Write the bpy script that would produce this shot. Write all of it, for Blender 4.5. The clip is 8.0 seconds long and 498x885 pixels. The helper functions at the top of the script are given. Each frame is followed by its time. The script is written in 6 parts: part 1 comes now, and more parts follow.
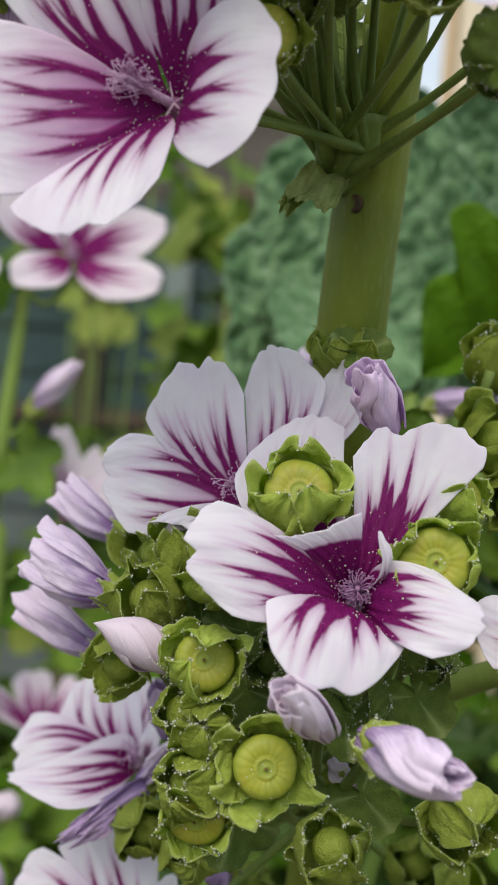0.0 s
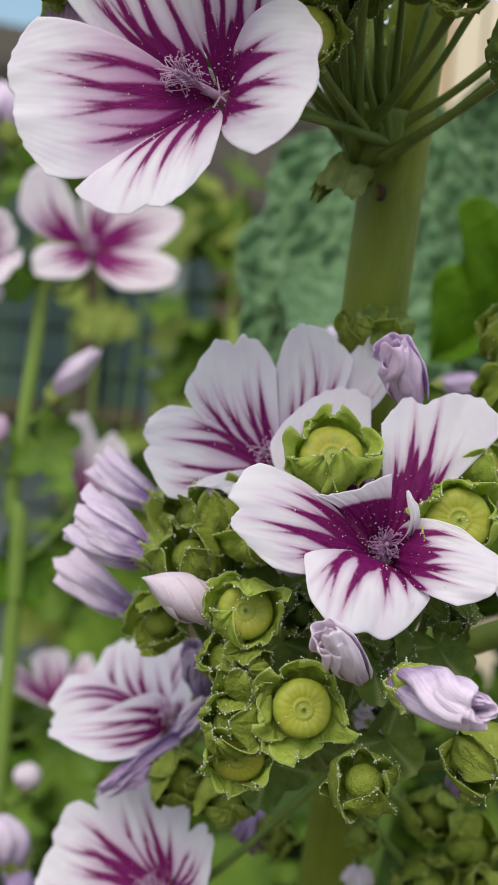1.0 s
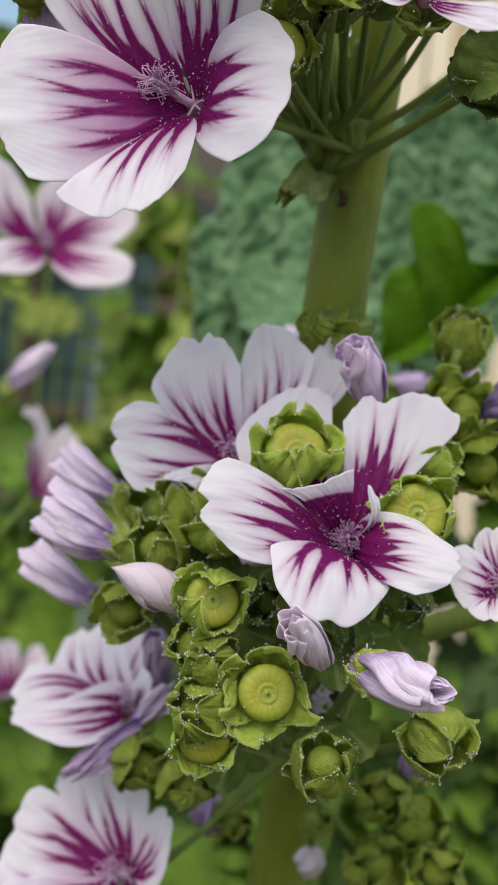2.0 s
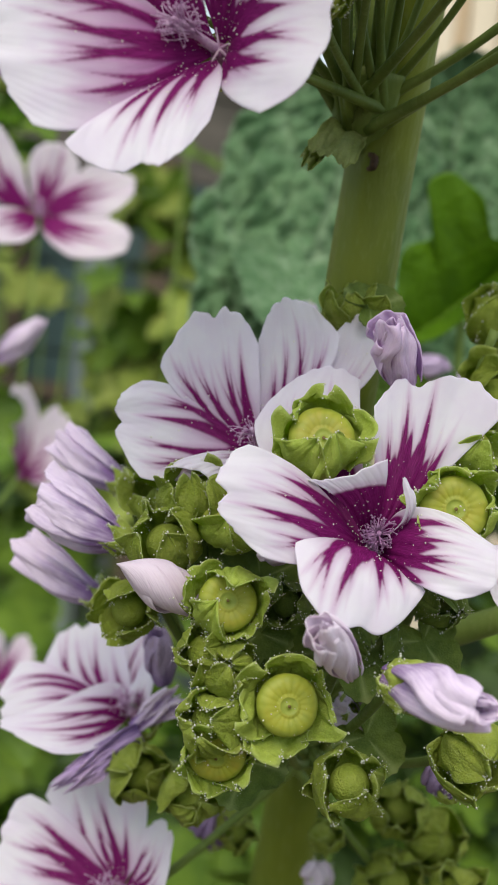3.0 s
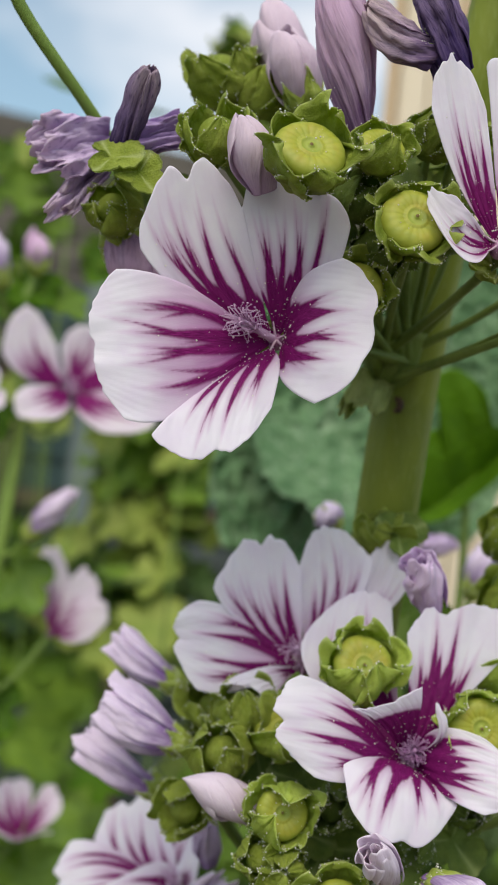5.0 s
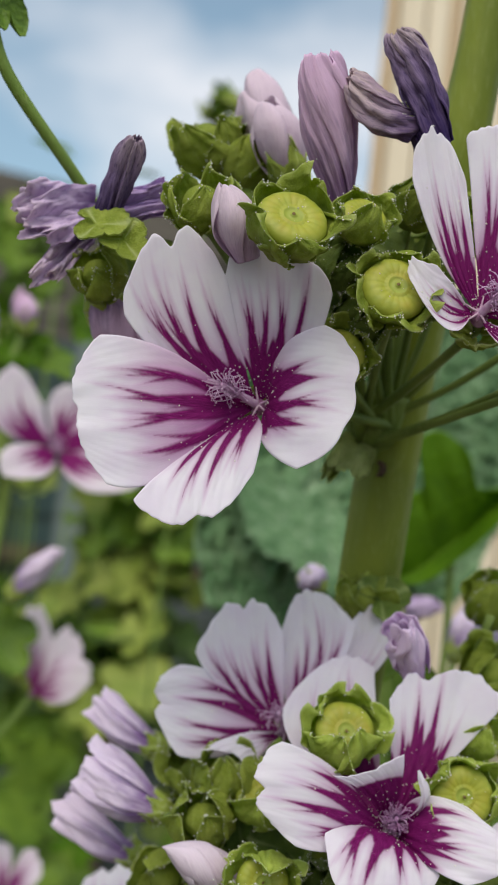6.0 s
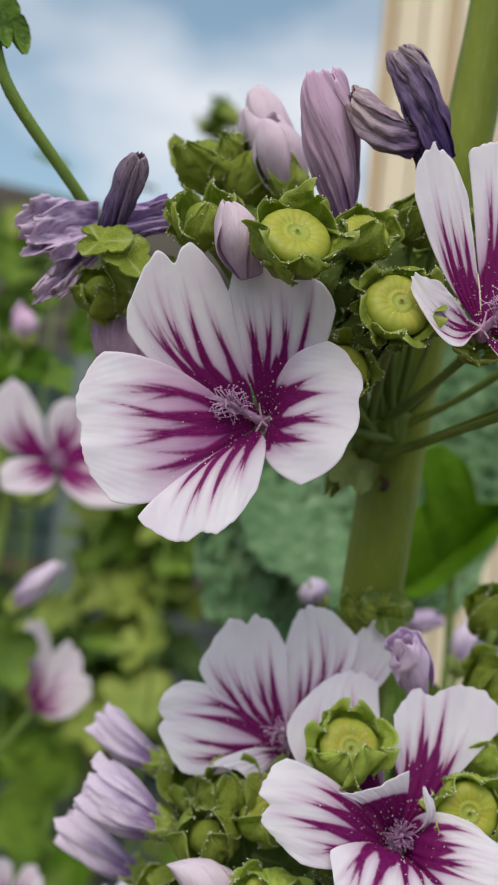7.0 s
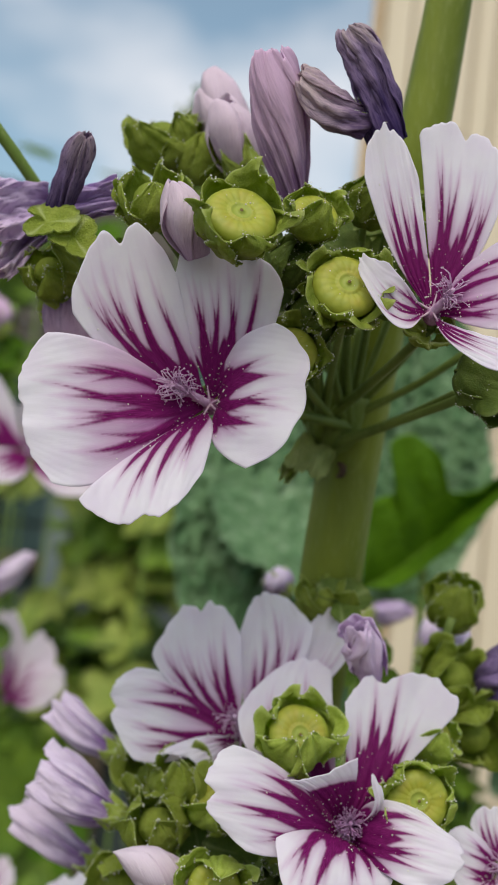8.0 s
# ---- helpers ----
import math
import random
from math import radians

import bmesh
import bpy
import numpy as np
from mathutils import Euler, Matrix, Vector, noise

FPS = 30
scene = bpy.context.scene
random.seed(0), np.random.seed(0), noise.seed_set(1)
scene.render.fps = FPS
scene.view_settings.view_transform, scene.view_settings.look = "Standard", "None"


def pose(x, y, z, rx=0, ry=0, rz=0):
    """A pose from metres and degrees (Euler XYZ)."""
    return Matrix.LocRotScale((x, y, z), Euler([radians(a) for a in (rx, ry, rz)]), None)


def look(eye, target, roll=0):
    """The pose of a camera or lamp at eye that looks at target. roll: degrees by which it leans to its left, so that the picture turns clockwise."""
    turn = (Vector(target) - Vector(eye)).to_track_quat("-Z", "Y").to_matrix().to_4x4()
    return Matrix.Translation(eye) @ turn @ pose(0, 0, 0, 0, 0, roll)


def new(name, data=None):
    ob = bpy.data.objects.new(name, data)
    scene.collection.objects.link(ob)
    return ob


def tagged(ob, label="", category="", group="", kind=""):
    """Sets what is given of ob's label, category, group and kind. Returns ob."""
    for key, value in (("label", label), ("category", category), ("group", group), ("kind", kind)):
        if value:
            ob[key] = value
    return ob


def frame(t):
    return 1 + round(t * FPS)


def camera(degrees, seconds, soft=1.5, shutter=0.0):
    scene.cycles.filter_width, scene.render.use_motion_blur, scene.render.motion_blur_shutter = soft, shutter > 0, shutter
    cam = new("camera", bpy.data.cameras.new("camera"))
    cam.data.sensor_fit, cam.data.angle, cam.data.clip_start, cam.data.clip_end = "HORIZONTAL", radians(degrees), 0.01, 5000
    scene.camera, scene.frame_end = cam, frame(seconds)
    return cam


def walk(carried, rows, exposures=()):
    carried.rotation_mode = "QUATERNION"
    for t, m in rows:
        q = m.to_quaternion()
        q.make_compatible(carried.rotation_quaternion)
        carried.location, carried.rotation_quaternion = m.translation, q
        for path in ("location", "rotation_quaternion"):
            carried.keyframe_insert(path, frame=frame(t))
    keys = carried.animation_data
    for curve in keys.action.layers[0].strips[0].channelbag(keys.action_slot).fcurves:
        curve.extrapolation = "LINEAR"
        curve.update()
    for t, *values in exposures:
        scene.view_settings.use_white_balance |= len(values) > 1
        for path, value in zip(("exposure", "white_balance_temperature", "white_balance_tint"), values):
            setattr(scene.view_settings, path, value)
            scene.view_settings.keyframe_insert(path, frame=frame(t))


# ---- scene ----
# ---------------------------------------------------------------- camera
cam = camera(23.9, 8.0, soft=1.0)
cam.data.dof.use_dof = True
cam.data.dof.focus_distance = 0.238
cam.data.dof.aperture_fstop = 21.0
METRES, EYE, TILT, LEAN, TURN = 0.2, 0.9, 0.0, -5.0, 0.0
ROWS = [
    (0.0, 0.0, 0.0, 0.0, 0.0, 0.0, -0.0),
    (0.5, 0.0021, -0.0794, -0.0155, -0.31, 0.13, 0.09),
    (1.0, -0.0549, -0.0953, -0.0383, -0.71, 0.18, -0.06),
    (1.5, -0.0927, -0.1295, -0.0439, -1.61, 0.2, -0.26),
    (1.7, -0.0851, -0.1456, -0.0398, -2.73, 0.39, -0.3),
    (2.8, -0.1276, -0.0666, -0.0339, -4.99, -1.9, -1.25),
    (3.0, -0.1269, -0.0163, -0.0352, -4.92, -0.92, -1.5),
    (3.5, -0.1712, 0.071, 0.017, -5.54, -0.81, -1.87),
    (4.0, -0.1702, 0.0479, 0.0279, -5.78, 0.06, -1.93),
    (4.5, -0.2698, -0.1119, 0.0688, -5.97, 1.47, -1.6),
    (5.0, -0.2251, -0.182, 0.1297, -5.89, 3.12, -1.28),
    (5.2, -0.2236, -0.1824, 0.1308, -6.1, 4.76, -1.3),
    (6.3, -0.2135, -0.1962, 0.142, -6.5, 5.98, -1.52),
    (6.5, -0.2073, -0.204, 0.1402, -6.52, 6.18, -1.26),
    (7.0, -0.2272, -0.1872, 0.146, -6.63, 6.33, -1.31),
    (7.5, -0.2047, -0.17, 0.1432, -6.58, 6.36, -1.34),
    (8.0, -0.1666, -0.1787, 0.1331, -6.55, 6.23, -1.56),
]
walk(cam, [(t, pose(0, 0, EYE, TILT, LEAN, TURN) @ pose(METRES * x, METRES * y, METRES * z, 90 + pitch, roll, yaw)) for t, x, y, z, yaw, pitch, roll in ROWS],
     exposures=[(0.0, 0.76, 6800, 12), (1.5, 0.75, 6800, 12), (3.5, 0.83, 6800, 12), (4.5, 0.82, 6800, 12), (5.0, 0.71, 6800, 12), (6.5, 0.60, 6800, 12), (8.0, 0.55, 6800, 12)])

# ---------------------------------------------------------------- sky and sun
world = bpy.data.worlds.new("sky")
scene.world = world
world.use_nodes = True
wn, wl = world.node_tree.nodes, world.node_tree.links
wn.clear()
sky = wn.new("ShaderNodeTexSky")
sky.sky_type = "NISHITA"
sky.sun_disc = False
sky.sun_elevation, sky.sun_rotation = radians(52), radians(196)
sky.air_density, sky.dust_density = 1.0, 1.2
wcoord = wn.new("ShaderNodeTexCoord")
wmap = wn.new("ShaderNodeMapping")
wmap.inputs["Scale"].default_value = (1.6, 1.6, 3.0)
wmap.inputs["Location"].default_value = (-0.64, 0.2, -0.15)
wl.new(wcoord.outputs["Generated"], wmap.inputs["Vector"])
wnoise = wn.new("ShaderNodeTexNoise")
wnoise.inputs["Scale"].default_value = 2.2
wnoise.inputs["Detail"].default_value = 4.0
wl.new(wmap.outputs["Vector"], wnoise.inputs["Vector"])
wramp = wn.new("ShaderNodeValToRGB")
wramp.color_ramp.elements[0].position, wramp.color_ramp.elements[0].color = 0.42, (0.05, 0.05, 0.05, 1)
wramp.color_ramp.elements[1].position, wramp.color_ramp.elements[1].color = 0.69, (0.85, 0.85, 0.85, 1)
wl.new(wnoise.outputs["Fac"], wramp.inputs["Fac"])
wmix = wn.new("ShaderNodeMixRGB")
wmix.inputs["Color2"].default_value = (5.9, 6.1, 6.5, 1)
wl.new(wramp.outputs["Color"], wmix.inputs["Fac"])
wtint = wn.new("ShaderNodeMixRGB")
wtint.blend_type = "MULTIPLY"
wtint.inputs["Fac"].default_value = 1.0
wtint.inputs["Color2"].default_value = (1.05, 1.15, 0.99, 1)
wl.new(sky.outputs["Color"], wtint.inputs["Color1"])
wl.new(wtint.outputs["Color"], wmix.inputs["Color1"])
wbg = wn.new("ShaderNodeBackground")
wbg.inputs["Strength"].default_value = 0.106
wl.new(wmix.outputs["Color"], wbg.inputs["Color"])
wout = wn.new("ShaderNodeOutputWorld")
wl.new(wbg.outputs["Background"], wout.inputs["Surface"])

sun = new("sun", bpy.data.lights.new("sun", "SUN"))
sun.data.energy, sun.data.angle, sun.data.color = 1.6, radians(48), (1.0, 0.94, 0.84)
sun.matrix_world = look((0, 0, 5), (0.30, 1.05, 3.60))


# ---------------------------------------------------------------- materials
def material(name):
    m = bpy.data.materials.new(name)
    m.use_nodes = True
    nt = m.node_tree
    nt.nodes.clear()
    return m, nt


def node(nt, kind, **vals):
    n = nt.nodes.new(kind)
    for k, v in vals.items():
        n.inputs[k.replace("_", " ")].default_value = v
    return n


def maprange(nt, value, a, b, c=0.0, d=1.0):
    n = nt.nodes.new("ShaderNodeMapRange")
    n.interpolation_type = "SMOOTHSTEP"
    for i, x in zip(("From Min", "From Max", "To Min", "To Max"), (a, b, c, d)):
        n.inputs[i].default_value = x
    nt.links.new(value, n.inputs["Value"])
    return n.outputs["Result"]


def mathn(nt, op, a, b=None):
    n = nt.nodes.new("ShaderNodeMath")
    n.operation = op
    for i, x in enumerate((a, b)):
        if x is None:
            continue
        if isinstance(x, (int, float)):
            n.inputs[i].default_value = x
        else:
            nt.links.new(x, n.inputs[i])
    return n.outputs[0]


def mixc(nt, fac, a, b, mode="MIX"):
    n = nt.nodes.new("ShaderNodeMixRGB")
    n.blend_type = mode
    for i, x in zip(("Fac", "Color1", "Color2"), (fac, a, b)):
        if isinstance(x, (int, float)):
            n.inputs[i].default_value = x
        elif isinstance(x, tuple):
            n.inputs[i].default_value = (*x, 1)
        else:
            nt.links.new(x, n.inputs[i])
    return n.outputs["Color"]


def noise_fac(nt, scale, detail=3.0, stretch=None, coord="Object", rough=0.5):
    tc = nt.nodes.new("ShaderNodeTexCoord")
    src = tc.outputs[coord]
    if stretch:
        mp = nt.nodes.new("ShaderNodeMapping")
        mp.inputs["Scale"].default_value = stretch
        nt.links.new(src, mp.inputs["Vector"])
        src = mp.outputs["Vector"]
    n = node(nt, "ShaderNodeTexNoise", Scale=scale, Detail=detail, Roughness=rough)
    nt.links.new(src, n.inputs["Vector"])
    return n.outputs["Fac"]


def attr(nt, name):
    n = nt.nodes.new("ShaderNodeAttribute")
    n.attribute_name = name
    return n.outputs["Fac"]


def finish(nt, color, rough=0.6, bump=None, bump_dist=0.0003, bump_strength=0.5, translucent=0.0, tint=None, spec=0.4, metallic=0.0):
    p = nt.nodes.new("ShaderNodeBsdfPrincipled")
    for key, x in (("Base Color", color), ("Roughness", rough)):
        if isinstance(x, tuple):
            p.inputs[key].default_value = (*x, 1)
        elif isinstance(x, (int, float)):
            p.inputs[key].default_value = x
        else:
            nt.links.new(x, p.inputs[key])
    p.inputs["Specular IOR Level"].default_value = spec
    p.inputs["Metallic"].default_value = metallic
    if bump is not None:
        b = nt.nodes.new("ShaderNodeBump")
        b.inputs["Distance"].default_value = bump_dist
        b.inputs["Strength"].default_value = bump_strength
        nt.links.new(bump, b.inputs["Height"])
        nt.links.new(b.outputs["Normal"], p.inputs["Normal"])
    out = nt.nodes.new("ShaderNodeOutputMaterial")
    last = p.outputs["BSDF"]
    if translucent:
        tr = nt.nodes.new("ShaderNodeBsdfTranslucent")
        tcol = mixc(nt, 1.0, color, tint, "MULTIPLY") if tint else color
        if isinstance(tcol, tuple):
            tr.inputs["Color"].default_value = (*tcol, 1)
        else:
            nt.links.new(tcol, tr.inputs["Color"])
        mx = nt.nodes.new("ShaderNodeMixShader")
        mx.inputs["Fac"].default_value = translucent
        nt.links.new(last, mx.inputs[1])
        nt.links.new(tr.outputs["BSDF"], mx.inputs[2])
        last = mx.outputs["Shader"]
    nt.links.new(last, out.inputs["Surface"])


def petal_material(name, white, mid, dark, wash_top=0.85):
    """Pale petal with dark fanning veins: 'vein' is a distance field in the petal's plane, 'wash' the tint towards the claw."""
    m, nt = material(name)
    grain = noise_fac(nt, 7.0, 4.0, (26.0, 2.2, 1.0), "UV")
    blot = noise_fac(nt, 160.0, 3.0)
    fine = noise_fac(nt, 1400.0, 2.0)
    f = mathn(nt, "ADD", attr(nt, "vein"), mathn(nt, "MULTIPLY", mathn(nt, "SUBTRACT", grain, 0.5), 0.008))
    f = mathn(nt, "ADD", f, mathn(nt, "MULTIPLY", mathn(nt, "SUBTRACT", fine, 0.5), 0.012))
    v = maprange(nt, f, -0.015, 0.022)
    halo = maprange(nt, f, -0.085, 0.02)
    w = mathn(nt, "MULTIPLY", attr(nt, "wash"), maprange(nt, grain, 0.25, 0.7, 0.68, wash_top))
    base = mixc(nt, maprange(nt, blot, 0.3, 0.75), white, tuple(c * k for c, k in zip(white, (0.96, 0.92, 0.97))))
    base = mixc(nt, mathn(nt, "MULTIPLY", maprange(nt, grain, 0.52, 0.72), 0.06), base, tuple(c * k for c, k in zip(white, (0.86, 0.72, 0.9))))
    base = mixc(nt, w, base, mid)
    base = mixc(nt, mathn(nt, "MULTIPLY", halo, 0.36), base, mid)
    deep = mixc(nt, maprange(nt, grain, 0.35, 0.7), dark, tuple(min(1, c * 2.0 + 0.01) for c in dark))
    col = mixc(nt, v, base, deep)
    crease = noise_fac(nt, 420.0, 4.0)
    relief = mathn(nt, "ADD", mathn(nt, "MULTIPLY", grain, 0.7), mathn(nt, "MULTIPLY", crease, 0.6))
    finish(nt, col, 0.5, relief, 0.0004, 0.16, 0.52, spec=0.2)
    return m


PETAL = petal_material("petal", (0.885, 0.862, 0.93), (0.50, 0.13, 0.44), (0.165, 0.005, 0.105))
PETAL_FAR = petal_material("petal_far", (0.89, 0.84, 0.90), (0.46, 0.10, 0.38), (0.20, 0.008, 0.13))


def furl_material(name, pale, deep, amount, wrinkle=0.5, start=0.25):
    m, nt = material(name)
    grain = noise_fac(nt, 4.0, 4.0, (6.5, 1.3, 1.0), "UV")
    blot = noise_fac(nt, 190.0, 3.0)
    t = mathn(nt, "ADD", attr(nt, "wash"), mathn(nt, "MULTIPLY", mathn(nt, "SUBTRACT", grain, 0.5), 0.75))
    t = mathn(nt, "ADD", t, mathn(nt, "MULTIPLY", mathn(nt, "SUBTRACT", blot, 0.5), 0.5))
    col = mixc(nt, maprange(nt, t, start, start + 0.9, 0.0, amount), pale, deep)
    col = mixc(nt, attr(nt, "dry"), col, (0.68, 0.55, 0.56))
    fine = noise_fac(nt, 5.0, 4.0, (15.0, 2.6, 1.0), "UV")
    col = mixc(nt, mathn(nt, "MULTIPLY", maprange(nt, fine, 0.5, 0.68), wrinkle), col, deep)
    relief = mathn(nt, "ADD", grain, mathn(nt, "MULTIPLY", fine, wrinkle * 1.6))
    finish(nt, col, 0.65, relief, 0.0006, 0.55, 0.38, spec=0.2)
    return m


FURL_WHITE = furl_material("furl_white", (0.84, 0.74, 0.84), (0.55, 0.36, 0.56), 0.6, 0.12)
FURL_LILAC = furl_material("furl_lilac", (0.91, 0.80, 0.95), (0.28, 0.14, 0.42), 0.95, 0.12, 0.16)
FURL_PALE = furl_material("furl_pale", (0.90, 0.74, 0.93), (0.58, 0.34, 0.66), 0.75, 0.2)
FURL_PINK = furl_material("furl_pink", (0.78, 0.56, 0.76), (0.22, 0.09, 0.27), 0.97, 0.15)
FURL_VIOLET = furl_material("furl_violet", (0.58, 0.43, 0.72), (0.15, 0.08, 0.28), 0.9)
FURL_BLUSH = furl_material("furl_blush", (0.80, 0.67, 0.78), (0.46, 0.30, 0.50), 0.75, 0.15)
FURL_SHELL = furl_material("furl_shell", (0.95, 0.86, 0.95), (0.66, 0.42, 0.74), 0.32, 0.1)
FURL_PAPER = furl_material("furl_paper", (0.72, 0.58, 0.80), (0.22, 0.11, 0.34), 0.85)
FURL_DUSK = furl_material("furl_dusk", (0.62, 0.46, 0.60), (0.14, 0.075, 0.22), 0.95, 0.6)
FURL_DRY = furl_material("furl_dry", (0.36, 0.25, 0.48), (0.045, 0.022, 0.12), 0.98, 0.8)


def leaf_material(name, a, b, rim, translucent=0.3, scale=90.0, rough=0.5, bump=0.0006):
    m, nt = material(name)
    n1 = noise_fac(nt, scale, 4.0)
    n2 = noise_fac(nt, scale * 9, 3.0)
    col = mixc(nt, maprange(nt, n1, 0.3, 0.7), a, b)
    col = mixc(nt, mathn(nt, "MULTIPLY", maprange(nt, n2, 0.45, 0.8), 0.35), col, tuple(c * 1.5 for c in b))
    net = noise_fac(nt, scale * 1.7, 2.0)
    line = maprange(nt, mathn(nt, "ABSOLUTE", mathn(nt, "SUBTRACT", net, 0.5)), 0.0, 0.028, 1.0, 0.0)
    col = mixc(nt, mathn(nt, "MULTIPLY", line, 0.14), col, rim)
    big = noise_fac(nt, scale * 0.35, 2.0)
    col = mixc(nt, mathn(nt, "MULTIPLY", maprange(nt, big, 0.42, 0.7), 0.28), col, tuple(c * 0.55 for c in a))
    col = mixc(nt, maprange(nt, attr(nt, "rim"), 0.0, 1.0), col, rim)
    hgt = mathn(nt, "ADD", mathn(nt, "MULTIPLY", n1, 1.0), mathn(nt, "MULTIPLY", n2, 0.55))
    finish(nt, col, rough, hgt, bump * 3.2, 0.8, translucent, (1.0, 1.15, 0.45), spec=0.3)
    return m


SEPAL = leaf_material("sepal", (0.36, 0.455, 0.060), (0.50, 0.59, 0.12), (0.65, 0.71, 0.34), 0.45, 320.0, 0.5, 0.00028)
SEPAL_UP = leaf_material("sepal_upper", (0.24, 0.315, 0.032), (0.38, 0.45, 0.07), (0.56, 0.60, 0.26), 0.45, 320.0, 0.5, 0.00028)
# Darker sepal copy: dark calyxes, and shade put into colour under whorls and flowers.
SEPAL_DARK_SHADE = leaf_material("sepal_dark_shade", (0.12, 0.19, 0.03), (0.20, 0.28, 0.05), (0.38, 0.45, 0.17), 0.40, 320.0, 0.5, 0.00028)
SEPAL_LEAF = leaf_material("sepal_leaf", (0.28, 0.36, 0.042), (0.42, 0.49, 0.088), (0.58, 0.63, 0.29), 0.42, 260.0)
LEAF = leaf_material("leaf", (0.085, 0.170, 0.016), (0.18, 0.295, 0.028), (0.16, 0.28, 0.05), 0.35, 60.0)
LEAF_BRIGHT = leaf_material("leaf_bright", (0.050, 0.135, 0.001), (0.105, 0.240, 0.002), (0.12, 0.25, 0.004), 0.5, 40.0, 0.6)
LEAF_YELLOW = leaf_material("leaf_yellow", (0.22, 0.31, 0.045), (0.38, 0.44, 0.10), (0.36, 0.42, 0.14), 0.4, 45.0)
# Much brighter leaf copy: the sun on it is put into the colour.
LEAF_SUN = leaf_material("leaf_sun", (0.42, 0.52, 0.02), (0.55, 0.62, 0.03), (0.50, 0.58, 0.08), 0.5, 60.0)
# Deep green foliage; the shade in its gaps is put into this colour.
LEAF_DEEP_SHADE = leaf_material("leaf_deep_shade", (0.025, 0.06, 0.010), (0.05, 0.10, 0.016), (0.09, 0.15, 0.03), 0.2, 60.0)
BLUELEAF = leaf_material("blue_leaf", (0.062, 0.150, 0.060), (0.145, 0.265, 0.128), (0.26, 0.38, 0.24), 0.12, 70.0, 0.6, 0.0012)

FRUIT, _nt = material("fruit")
_n = noise_fac(_nt, 500.0, 3.0)
_c = mixc(_nt, maprange(_nt, attr(_nt, "rim"), 0.0, 1.0), (0.33, 0.35, 0.025), (0.42, 0.43, 0.06))
_blush = noise_fac(_nt, 150.0, 3.0)
_c = mixc(_nt, mathn(_nt, "MULTIPLY", maprange(_nt, _blush, 0.45, 0.75), 0.55), _c, (0.40, 0.27, 0.04))
_c = mixc(_nt, attr(_nt, "hub"), _c, (0.30, 0.37, 0.06))
_c = mixc(_nt, mathn(_nt, "MULTIPLY", maprange(_nt, _n, 0.4, 0.75), 0.4), _c, (0.22, 0.30, 0.05))
_c = mixc(_nt, maprange(_nt, attr(_nt, "scar"), 0.3, 0.9), _c, (0.16, 0.10, 0.025))
finish(_nt, _c, 0.5, _n, 0.0003, 0.4, 0.2, (1.0, 1.1, 0.5))


def stem_material(name, a, b, scale=60.0):
    m, nt = material(name)
    n1 = noise_fac(nt, scale, 4.0, (1.0, 1.0, 0.12))
    n2 = noise_fac(nt, 900.0, 2.0, (1.0, 1.0, 0.25))
    n3 = noise_fac(nt, 30.0, 3.0)
    col = mixc(nt, maprange(nt, n1, 0.3, 0.7), a, b)
    col = mixc(nt, mathn(nt, "MULTIPLY", maprange(nt, n3, 0.5, 0.75), 0.5), col, tuple(c * 0.62 for c in a))
    col = mixc(nt, mathn(nt, "MULTIPLY", maprange(nt, n2, 0.5, 0.8), 0.25), col, (0.26, 0.31, 0.11))
    finish(nt, col, 0.55, n2, 0.0004, 0.5, 0.0, spec=0.3)
    return m


STEM = stem_material("stem", (0.10, 0.14, 0.010), (0.18, 0.22, 0.022))
PEDICEL = stem_material("pedicel", (0.10, 0.155, 0.028), (0.16, 0.22, 0.045))
STIPULE = leaf_material("stipule", (0.34, 0.40, 0.13), (0.48, 0.53, 0.22), (0.5, 0.5, 0.25), 0.4, 200.0)
STEM_FAR = stem_material("stem_far", (0.12, 0.2, 0.035), (0.17, 0.26, 0.05))


def plain(name, a, b, scale, rough=0.7, translucent=0.0, stretch=None, bump=0.0005):
    m, nt = material(name)
    n1 = noise_fac(nt, scale, 4.0, stretch)
    n2 = noise_fac(nt, scale * 6, 3.0, stretch)
    col = mixc(nt, maprange(nt, n1, 0.3, 0.72), a, b)
    col = mixc(nt, mathn(nt, "MULTIPLY", maprange(nt, n2, 0.45, 0.8), 0.3), col, tuple(c * 0.7 for c in a))
    finish(nt, col, rough, n2, bump, 0.5, translucent)
    return m


STAMEN = plain("stamen", (0.62, 0.36, 0.60), (0.80, 0.60, 0.80), 700.0, 0.6, 0.3)
POLLEN = plain("pollen", (0.88, 0.87, 0.78), (0.93, 0.92, 0.86), 3000.0, 0.7, 0.2)
THROAT = plain("throat", (0.16, 0.03, 0.11), (0.42, 0.24, 0.38), 350.0)
THROAT_PALE = plain("throat_pale", (0.46, 0.26, 0.42), (0.62, 0.46, 0.56), 600.0, 0.5, 0.2)
STAMEN_MAIN = plain("stamen_mauve", (0.38, 0.16, 0.36), (0.56, 0.34, 0.56), 700.0, 0.6, 0.3)
DRIED = plain("dried", (0.035, 0.02, 0.012), (0.09, 0.05, 0.025), 900.0)
# Soil stays out of view; its mid tone bounces light up under petals.
SOIL = plain("soil", (0.08, 0.065, 0.045), (0.14, 0.115, 0.08), 20.0, 0.95, bump=0.01)
# Tan pine for slat sides, backing and rails, shade put into the tone.
PINE_SHADE = plain("pine", (0.52, 0.38, 0.24), (0.64, 0.50, 0.34), 9.0, 0.7, stretch=(1.0, 1.0, 0.06), bump=0.001)
